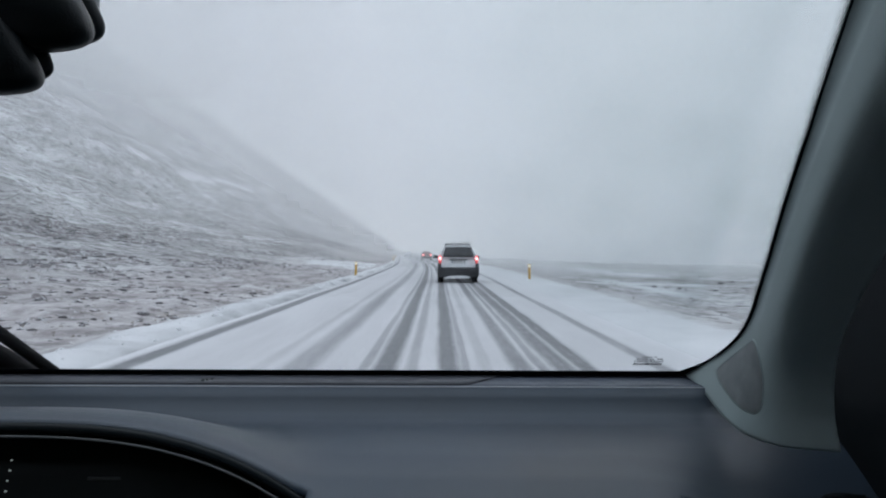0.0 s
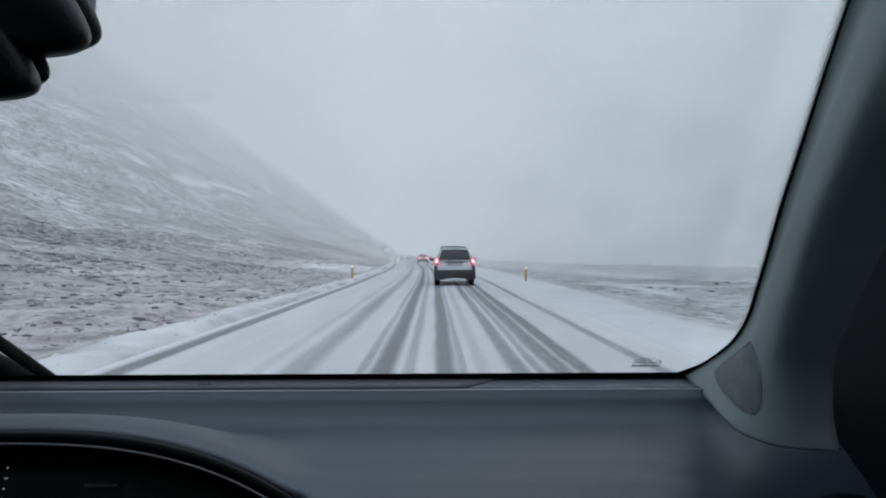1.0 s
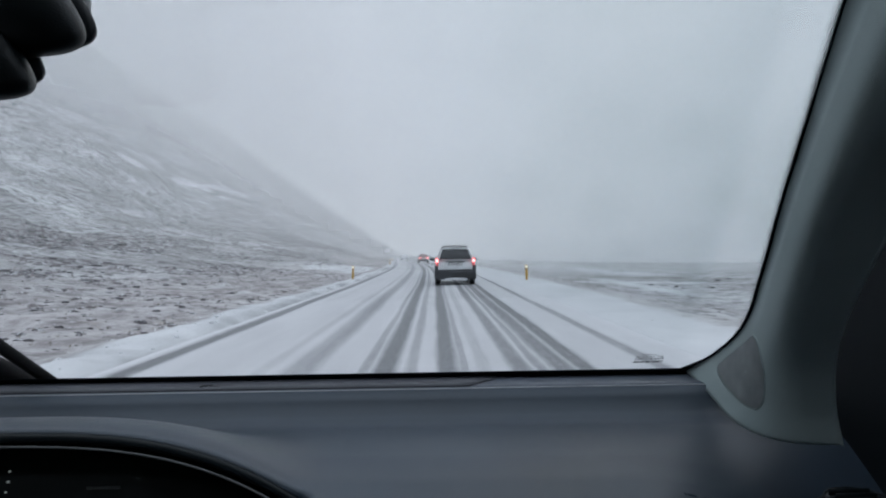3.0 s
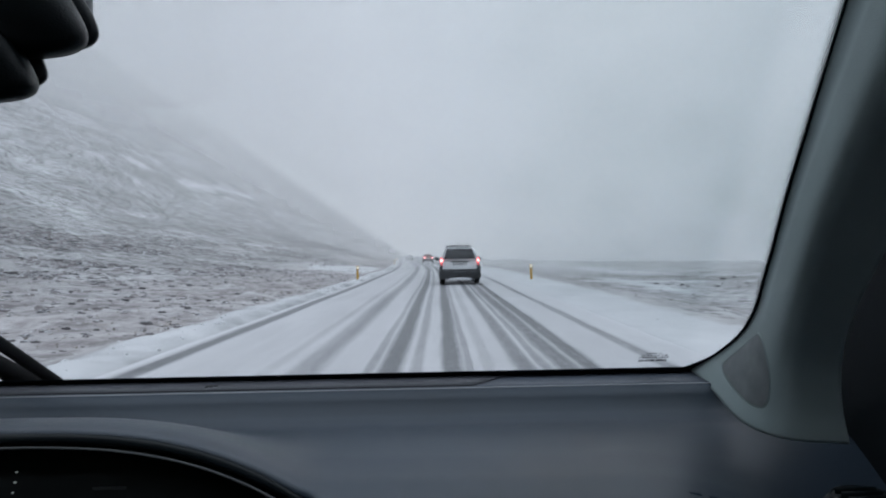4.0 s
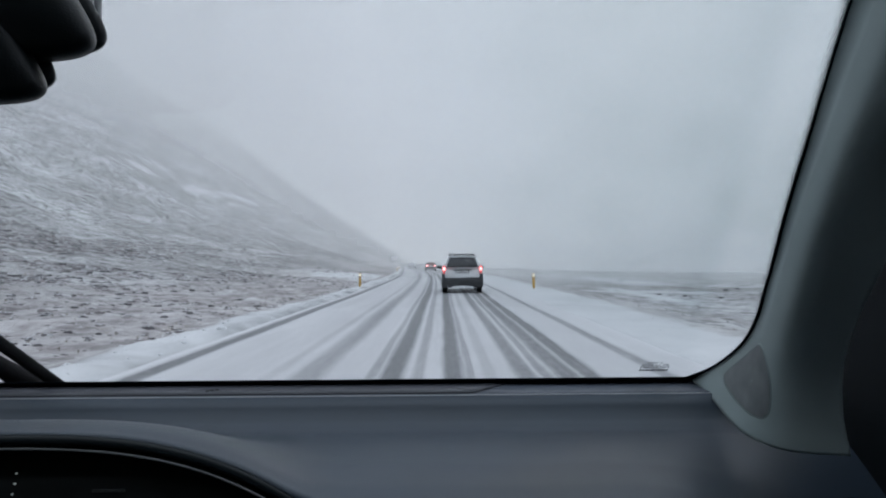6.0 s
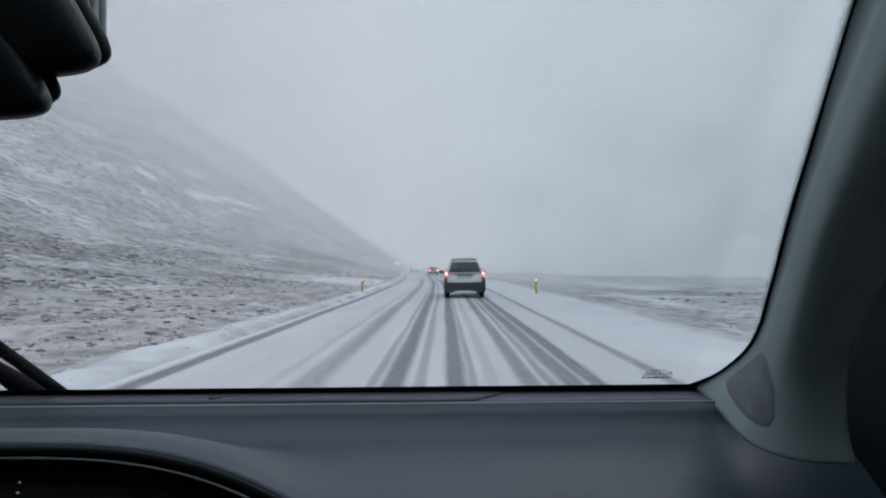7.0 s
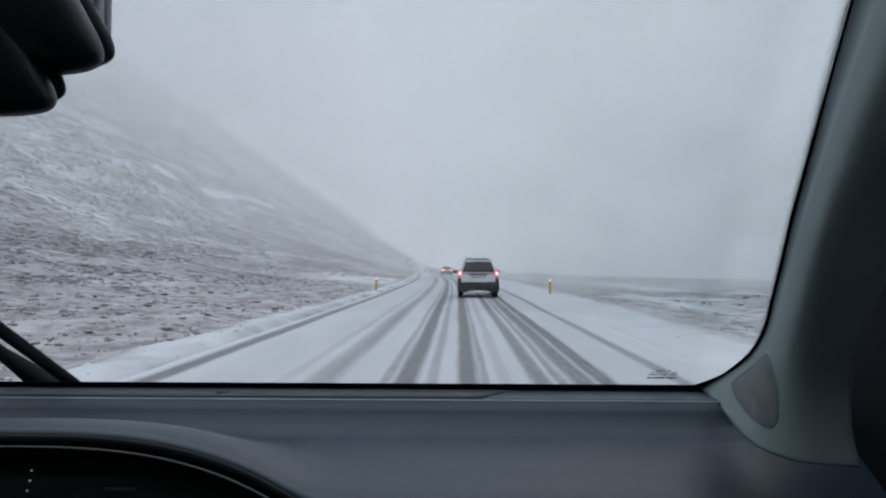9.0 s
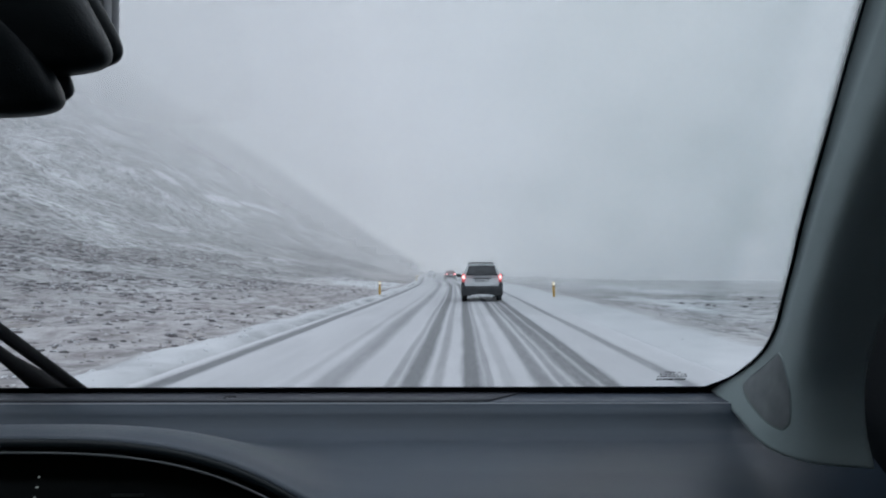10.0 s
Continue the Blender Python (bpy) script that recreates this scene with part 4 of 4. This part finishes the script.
def suv(at, heading):
    """An estate-like off-road car; its tail at y = 0, nose towards +y."""
    car = thing("car", "white sport utility car with black bumper, brake lights lit, on snow", "car", at)
    car.rotation_euler = (0, 0, heading)
    prof = [(0.06, 0.80, 0.42, 0.98), (0.03, 0.84, 0.40, 1.04), (0.10, 0.87, 0.36, 1.06), (0.9, 0.885, 0.34, 1.05), (2.2, 0.885, 0.33, 1.03), (3.4, 0.87, 0.34, 0.99), (4.2, 0.80, 0.38, 0.90), (4.42, 0.68, 0.45, 0.78)]
    part("body", loft([ring_box(y, w, a, b, 0.11) for y, w, a, b in prof[1:]]), PAINT_WHITE, car)
    part("cabin", loft([ring_box(y, w, 1.0, z, 0.10, s) for y, w, z, s in ((0.06, 0.86, 1.35, 0.12), (0.16, 0.86, 1.58, 0.25), (0.30, 0.86, 1.66, 0.29), (1.2, 0.85, 1.70, 0.30), (2.2, 0.83, 1.66, 0.28), (2.65, 0.80, 1.45, 0.18), (3.2, 0.76, 1.06, 0.02))]), PAINT_WHITE, car)

    def tail_y(z):
        return float(np.interp(z, [1.0, 1.35, 1.58, 1.66], [0.03, 0.06, 0.16, 0.3]))
    part("rear_window", grid(lambda u, v: Vector(((u * 2 - 1) * (0.735 - 0.15 * v) * (1 - 0.03 * abs(u * 2 - 1) ** 6), tail_y(1.165 + 0.455 * v) - 0.026, 1.165 + 0.455 * v)), 12, 6, 0.02, -1), CAR_GLASS, car, "dark rear window dusted with snow")
    part("spoiler", grid(lambda u, v: Vector(((u * 2 - 1) * 0.55, 0.10 + 0.18 * v, 1.625 + 0.04 * v)), 8, 2, 0.02), PAINT_WHITE, car)
    bm = bmesh.new()
    box(bm, -0.12, 0.12, 0.085, 0.11, 1.60, 1.618, 0.004)
    part("high_brake_lamp", bm, CAR_BLACK, car)
    bm = bmesh.new()
    box(bm, -0.905, 0.905, -0.10, 0.36, 0.26, 0.705, 0.07, 3)
    part("bumper", bm, SLUSHY, car, "black bumper caked with slush")
    for sx in (-1, 1):
        part("cladding", loft([ring_box(y, 0.075, 0.28, z, 0.05) for y, z in ((-0.075, 0.80), (0.02, 0.90), (0.30, 0.88), (1.3, 0.62))]), SLUSHY, car, "black wheel-arch cladding").location = (sx * 0.848, 0, 0)
    bm = bmesh.new()
    box(bm, -0.6, 0.6, 0.0, 0.35, 0.24, 0.36, 0.03)
    part("underbody", bm, CAR_BLACK, car)
    part("packed_snow", grid(lambda u, v: Vector(((u * 2 - 1) * (0.56 - 0.1 * v), -0.115 + 0.012 * math.sin(11 * u), 0.245 + 0.06 * v + 0.035 * math.sin(math.pi * u) * v)), 14, 3, 0.05, -1), SNOW, car, "grey snow packed under the bumper")
    bm = bmesh.new()
    box(bm, -0.42, 0.42, -0.01, 0.05, 1.02, 1.065, 0.012)
    part("tailgate_trim", bm, CAR_BLACK, car, "dark trim bar with handle")
    bm = bmesh.new()
    box(bm, -0.30, 0.30, 0.02, 0.05, 0.89, 1.02, 0.01)
    part("plate_recess", bm, CAR_BLACK, car)
    plate = None
    bm = bmesh.new()
    box(bm, -0.26, 0.26, 0.0, 0.02, 0.90, 1.005, 0.004)
    plate = part("number_plate", bm, PLATE, car, "white plate with plain dark bars")
    for k in range(5):
        bm = bmesh.new()
        box(bm, -0.19 + k * 0.08, -0.145 + k * 0.08, -0.005, 0.001, 0.925, 0.98)
        part("bar", bm, INK, plate)
    for sx in (-1, 1):
        lamp = part("tail_lamp", loft([ring_box(y, w, a, b, 0.05) for y, w, a, b in ((0.0, 0.058, 0.88, 1.20), (0.14, 0.07, 0.86, 1.26))]), TAIL, car, "lit red tail lamp")
        lamp.location = (sx * 0.82, 0.0, 0)
        lens = part("brake_lens", pod(0, -0.005, 1.10, 0.058, 0.03, 0.08, 2.4, 16, 10), BRAKE, lamp, "bright red brake light")
        mir = part("side_mirror", pod(sx * 1.03, 2.55, 1.16, 0.12, 0.07, 0.085, 2.6, 18, 12), CAR_BLACK, car)
        part("mirror_foot", tube([(sx * 0.86, 2.6, 1.06), (sx * 0.93, 2.58, 1.09)], 0.03), CAR_BLACK, mir)
        part("roof_rail", tube([(sx * 0.53, 0.35, 1.63), (sx * 0.54, 0.42, 1.735), (sx * 0.55, 1.2, 1.765), (sx * 0.54, 2.0, 1.735), (sx * 0.53, 2.1, 1.63)], 0.02), CAR_BLACK, car)
        part("side_window", grid(lambda u, v, sx=sx: Vector((sx * (0.825 - 0.15 * v), 0.45 + u * 2.2 - 0.35 * u * v, 1.08 + 0.44 * v)), 8, 4, 0.006), CAR_GLASS, car)
        part("wheel_arch", tube([(sx * 0.875, 0.83 + 0.43 * math.cos(math.pi * k / 10), 0.36 + 0.43 * math.sin(math.pi * k / 10)) for k in range(11)], 0.035), CAR_BLACK, car)
        for y in (0.83, 3.5):
            wheel(car, sx * 0.79, y)
        part("mud_flap", box(bmesh.new(), sx * 0.775 - 0.12, sx * 0.775 + 0.12, 0.40, 0.415, 0.14, 0.42, 0.004), RUBBER, car)
    part("roof_bar", tube([(-0.6, 0.62, 1.765), (0, 0.62, 1.775), (0.6, 0.62, 1.765)], 0.017), CAR_BLACK, car)
    part("roof_bar", tube([(-0.6, 1.65, 1.76), (0, 1.65, 1.77), (0.6, 1.65, 1.76)], 0.015), CAR_BLACK, car)
    part("exhaust", tube([(-0.5, -0.06, 0.32), (-0.5, 0.4, 0.32)], 0.035, 10), STEEL, car)
    # packed snow on roof and bumper
    part("snow_cap", grid(lambda u, v: Vector(((u * 2 - 1) * 0.45, 0.35 + v * 1.6, 1.695 + 0.03 * math.sin(math.pi * u) + 0.012 * math.sin(9 * u + 5 * v))), 10, 10, 0.01), SNOW, car, "thin snow on the roof")
    return car


def saloon(at, heading, paint, lamp, label):
    car = thing("car", label, "car", at)
    car.rotation_euler = (0, 0, heading)
    part("body", loft([ring_box(y, w, a, b, 0.10) for y, w, a, b in ((0.0, 0.80, 0.35, 0.95), (0.1, 0.86, 0.28, 1.0), (1.2, 0.88, 0.26, 0.98), (3.0, 0.88, 0.26, 0.92), (4.2, 0.8, 0.3, 0.8))]), paint, car)
    part("cabin", loft([ring_box(y, w, 0.9, z, 0.09, s) for y, w, z, s in ((0.45, 0.76, 1.02, 0.02), (1.0, 0.76, 1.40, 0.16), (2.0, 0.76, 1.46, 0.18), (2.7, 0.74, 1.32, 0.12), (3.2, 0.7, 0.98, 0.0))]), paint, car)
    part("rear_window", grid(lambda u, v: Vector(((u * 2 - 1) * (0.62 - 0.08 * v), 0.47 + 0.5 * v, 1.02 + 0.35 * v)), 6, 4, 0.02, 1), CAR_GLASS, car)
    bm = bmesh.new()
    box(bm, -0.86, 0.86, -0.08, 0.2, 0.3, 0.6, 0.05)
    part("bumper", bm, CAR_BLACK, car)
    bm = bmesh.new()
    box(bm, -0.26, 0.26, -0.02, 0.02, 0.68, 0.79, 0.005)
    part("number_plate", bm, PLATE, car)
    for sx in (-1, 1):
        part("tail_lamp", pod(sx * 0.62, 0.02, 0.84, 0.2, 0.06, 0.09, 3, 16, 10), lamp, car, "lit car lamp")
        part("side_mirror", pod(sx * 0.96, 2.6, 1.0, 0.09, 0.06, 0.06, 2.5, 12, 8), CAR_BLACK, car)
        for y in (0.8, 3.4):
            wheel(car, sx * 0.77, y, 0.31, 0.21)
    return car


suv((0.88, 27.3, 0.0), radians(0.3))
y2 = 100.0
saloon((float(road_line(y2)) + 0.9, y2, 0.0), radians(4.2), PAINT_RED, BRAKE, "dark red saloon car far ahead, tail lights lit")
y3 = 150.0
saloon((float(road_line(y3)) - 1.9, y3, 0.0), radians(186), PAINT_WHITE, REFLECT, "small white car far off in the mist on snow")


# ---------- roadside posts ----------
def road_post(at, lean):
    ob = thing("road_post", "yellow plastic roadside post with white reflector, in snow", "road post", at, "roadside posts")
    ob.rotation_euler = (radians(lean), radians(lean * 0.6), 0)
    part("stake", loft([[(x * 0.058, y * 0.032, z) for x, y in ((-1, -0.6), (-0.6, -1), (0.6, -1), (1, -0.6), (1, 0.6), (0.6, 1), (-0.6, 1), (-1, 0.6))] for z in (-0.3, 0.0, 0.4, 0.62)]), POST, ob)
    part("cap", loft([[(x * s, y * s * 0.6, z) for x, y in ((-1, -0.6), (-0.6, -1), (0.6, -1), (1, -0.6), (1, 0.6), (0.6, 1), (-0.6, 1), (-1, 0.6))] for z, s in ((0.615, 0.062), (0.73, 0.062), (0.75, 0.05))]), POST, ob)
    bm = bmesh.new()
    box(bm, -0.045, 0.045, -0.05, -0.035, 0.60, 0.72, 0.006)
    part("reflector", bm, REFLECT, ob, "pale reflector with a glow of its own")
    bm = bmesh.new()
    box(bm, -0.06, 0.06, -0.034, 0.034, 0.50, 0.53, 0.004)
    part("band", bm, INK, ob)
    return ob


for off, y, lean in ((-4.6, 34.0, 2.0), (4.55, 30.5, -1.5), (-4.7, 84.0, 3.0), (4.7, 80.5, 1.0), (4.8, 131.0, -2.0), (-4.8, 134.0, 1.0)):
    x = off + float(road_line(y))
    road_post((x, y, float(ground_height(np.array(x), np.array(y)))), lean)


def fence_post(at, lean):
    ob = thing("fence_post", "thin weathered grey fence post on the snowy slope", "fence post", at, "fence posts on the slope")
    ob.rotation_euler = (radians(lean), radians(-lean), 0)
    part("post", tube([(0, 0, -0.3), (0, 0, 0.5), (0.01, 0, 0.9)], 0.03, 7, [0.03, 0.028, 0.025]), HEATH, ob)
    bm = bmesh.new()
    box(bm, -0.03, 0.03, -0.055, -0.04, 0.72, 0.76, 0.004)
    part("staple", bm, STEEL, ob)
    return ob


for x, y, lean in ((-25.5, 40.0, 4.0), (-22.5, 44.0, -3.0), (-30.0, 37.0, 2.0)):
    fence_post((x, y, float(ground_height(np.array(x), np.array(y)))), lean)


# ---------- tussocks and stones along the road ----------
def scatter(name, mat, count, seed, sides, kind_label, category, size, blades):
    rs = np.random.RandomState(seed)
    verts, faces = [], []
    made = 0
    while made < count:
        side = rs.choice(sides)
        y = 5 + 85 * rs.rand() ** 1.5
        off = 5.4 + 26 * rs.rand() ** 1.3
        x = side * off + float(road_line(y))
        if value_noise(np.array(x), np.array(y), 5.0, 2) < -0.06:
            continue
        z = float(ground_height(np.array(x), np.array(y)))
        s = size * (0.5 + rs.rand())
        for b in range(blades):
            a = rs.rand() * 6.283
            lean = 0.25 + 0.9 * rs.rand()
            h = s * (0.5 + 0.6 * rs.rand())
            w = s * 0.10
            px, py = x + math.cos(a) * s * 0.25 * rs.rand(), y + math.sin(a) * s * 0.25 * rs.rand()
            tx, ty = px + math.cos(a) * h * lean, py + math.sin(a) * h * lean
            n = len(verts)
            verts += [(px - math.sin(a) * w, py + math.cos(a) * w, z - 0.03), (px + math.sin(a) * w, py - math.cos(a) * w, z - 0.03), (tx, ty, z + h * 0.75)]
            faces.append((n, n + 1, n + 2))
        made += 1
    me = bpy.data.meshes.new(name)
    me.from_pydata(verts, [], faces)
    me.materials.append(mat)
    return tagged(new(name, me), kind_label, category, kind="stuff")


def snow_clods(count, seed):
    """Lumps that the plough left along both edges of the road."""
    rs = np.random.RandomState(seed)
    verts, faces = [], []
    base = [Vector(v) for v in ((0, 0, 1), (0.95, 0, 0.25), (0.3, 0.9, 0.25), (-0.77, 0.56, 0.25), (-0.77, -0.56, 0.25), (0.3, -0.9, 0.25), (0.8, 0.3, -0.5), (-0.5, 0.75, -0.5), (-0.5, -0.75, -0.5), (0.6, -0.6, -0.5))]
    tris = ((0, 1, 2), (0, 2, 3), (0, 3, 4), (0, 4, 5), (0, 5, 1), (1, 6, 2), (2, 6, 7), (2, 7, 3), (3, 7, 8), (3, 8, 4), (4, 8, 5), (5, 8, 9), (5, 9, 1), (1, 9, 6))
    for k in range(count):
        y = 4.5 + 60 * rs.rand() ** 1.5
        left = rs.rand() < 0.8
        off = -(4.1 + 1.3 * rs.rand()) if left else 3.5 + 1.4 * rs.rand()
        x = off + float(road_line(y))
        z = float(ground_height(np.array(x), np.array(y)))
        size = (0.015 + 0.05 * rs.rand() ** 5) * (1 if left else 0.6)
        turn = Matrix.Rotation(rs.rand() * 6.28, 3, "Z")
        n = len(verts)
        for b in base:
            p = turn @ Vector((b.x * (1 + 0.5 * rs.rand()), b.y * (0.7 + 0.5 * rs.rand()), b.z * (0.5 + 0.35 * rs.rand())))
            verts.append((x + p.x * size, y + p.y * size, z + p.z * size))
        faces += [tuple(n + i for i in t) for t in tris]
    me = bpy.data.meshes.new("snow_clods")
    me.from_pydata(verts, [], faces)
    me.materials.append(SNOW)
    me.polygons.foreach_set("use_smooth", [True] * len(me.polygons))
    return tagged(new("snow_clods", me), "lumps of ploughed snow along the road edges", "snow", kind="stuff")


snow_clods(420, 11)


def tussock_material():
    """Heath hummocks: withered sides, snow lying on the tops."""
    m = bpy.data.materials.new("snowy_tussock")
    m.use_nodes = True
    n, l = m.node_tree.nodes, m.node_tree.links
    b = n["Principled BSDF"]
    b.inputs["Roughness"].default_value = 0.95
    b.inputs["Specular IOR Level"].default_value = 0.1
    geo, co = n.new("ShaderNodeNewGeometry"), n.new("ShaderNodeTexCoord")
    sep = n.new("ShaderNodeSeparateXYZ")
    l.new(geo.outputs["Normal"], sep.inputs[0])
    t = n.new("ShaderNodeTexNoise")
    t.inputs["Scale"].default_value, t.inputs["Detail"].default_value = 15.0, 6.0
    l.new(co.outputs["Object"], t.inputs["Vector"])
    add = n.new("ShaderNodeMath")
    add.operation = "MULTIPLY_ADD"
    l.new(t.outputs["Fac"], add.inputs[0])
    add.inputs[1].default_value = 1.5
    l.new(sep.outputs[2], add.inputs[2])
    lie = n.new("ShaderNodeMapRange")
    lie.interpolation_type = "SMOOTHSTEP"
    lie.inputs["From Min"].default_value, lie.inputs["From Max"].default_value = 1.5, 2.0
    l.new(add.outputs[0], lie.inputs["Value"])
    heath = n.new("ShaderNodeValToRGB")
    heath.color_ramp.elements[0].position, heath.color_ramp.elements[1].position = 0.1, 0.9
    heath.color_ramp.elements[0].color, heath.color_ramp.elements[1].color = (0.075, 0.07, 0.076, 1), (0.27, 0.245, 0.245, 1)
    l.new(geo.outputs["Random Per Island"], heath.inputs[0])
    mx = n.new("ShaderNodeMixRGB")
    l.new(lie.outputs[0], mx.inputs[0])
    l.new(heath.outputs[0], mx.inputs[1])
    mx.inputs[2].default_value = (0.78, 0.79, 0.81, 1)
    l.new(mx.outputs[0], b.inputs["Base Color"])
    return m


def tussocks(count, seed):
    """Rough hummocks of heath over the moor on both sides."""
    rs = np.random.RandomState(seed)
    ring = 7
    y = 5 + 150 * rs.rand(count * 5) ** 1.25
    side = np.where(rs.rand(count * 5) < 0.68, -1.0, 1.0)
    off = 5.2 + 56 * rs.rand(count * 5) ** 1.1
    x = side * off + road_line(y)
    patch = value_noise(x, y, 9.0, 3) + 0.5 * value_noise(x, y, 2.5, 2)
    # few on the even sward near the road, more up the slope
    lot = rs.rand(count * 5)
    share = np.where(side < 0, 0.30 + 0.56 * smooth(8, 17, off + 6 * value_noise(x, y, 9, 4)) - 0.80 * smooth(20, 38, off + 10 * value_noise(x, y, 14, 3)), 0.05 + 0.05 * smooth(10, 30, off))
    keep = (patch > -0.03) & ((side < 0) | (off > 6.0)) & (np.abs(x) < 0.85 * y + 3) & (lot < share)
    x, y = x[keep][:count], y[keep][:count]
    z = ground_height(x, y)
    size = 0.6 + 0.45 * smooth(8, 16, np.abs(x - road_line(y))) + 0.2 * smooth(14, 24, road_line(y) - x)
    verts, faces = [], []
    for k in range(len(x)):
        r = (0.045 + 0.13 * rs.rand() ** 2.2) * size[k]
        h = r * (0.3 + 0.35 * rs.rand())
        ax, ay = 0.9 + 0.7 * rs.rand(), 0.7 + 0.6 * rs.rand()
        turn = (rs.rand() - 0.5) * 1.2
        c, sn = math.cos(turn), math.sin(turn)
        n = len(verts)
        for lev, rad in ((-0.25, 1.1), (0.45, 0.85), (0.88, 0.45)):
            for q in range(ring):
                a = 6.2832 * (q + 0.3 * rs.rand()) / ring
                px, py = r * rad * ax * math.cos(a) * (0.8 + 0.4 * rs.rand()), r * rad * ay * math.sin(a) * (0.8 + 0.4 * rs.rand())
                verts.append((x[k] + px * c - py * sn, y[k] + px * sn + py * c, z[k] + h * lev))
        verts.append((x[k], y[k], z[k] + h))
        for lv in (0, 1):
            for q in range(ring):
                a, b = n + lv * ring + q, n + lv * ring + (q + 1) % ring
                faces.append((a, b, b + ring, a + ring))
        for q in range(ring):
            faces.append((n + 2 * ring + q, n + 2 * ring + (q + 1) % ring, n + 3 * ring))
    me = bpy.data.meshes.new("tussocks")
    me.from_pydata(verts, [], faces)
    me.materials.append(tussock_material())
    me.polygons.foreach_set("use_smooth", [True] * len(me.polygons))
    return tagged(new("tussocks", me), "rough heath tussocks with snow lying on top", "tussocks", kind="stuff")


tussocks(24000, 21)


def road_sign(at):
    ob = thing("road_sign", "small plain road sign on a grey pole in the mist", "road sign", at)
    part("pole", tube([(0, 0, -0.3), (0, 0, 2.5)], 0.04, 10), STEEL, ob)
    for z in (1.95, 2.3):
        bm = bmesh.new()
        box(bm, -0.55, 0.55, -0.06, -0.04, z - 0.13, z + 0.13, 0.01)
        part("panel", bm, PLATE, ob)
    return ob


sx = float(road_line(108.0)) - 5.4
road_sign((sx, 108.0, float(ground_height(np.array(sx), np.array(108.0)))))
scatter("grass", GRASS, 3500, 3, (-1, -1, 1), "withered straw-coloured grass tufts poking through snow", "grass", 0.055, 9)
scatter("heather", HEATH, 800, 4, (-1, -1, 1), "dark low heather clumps dusted with snow", "heather", 0.07, 12)
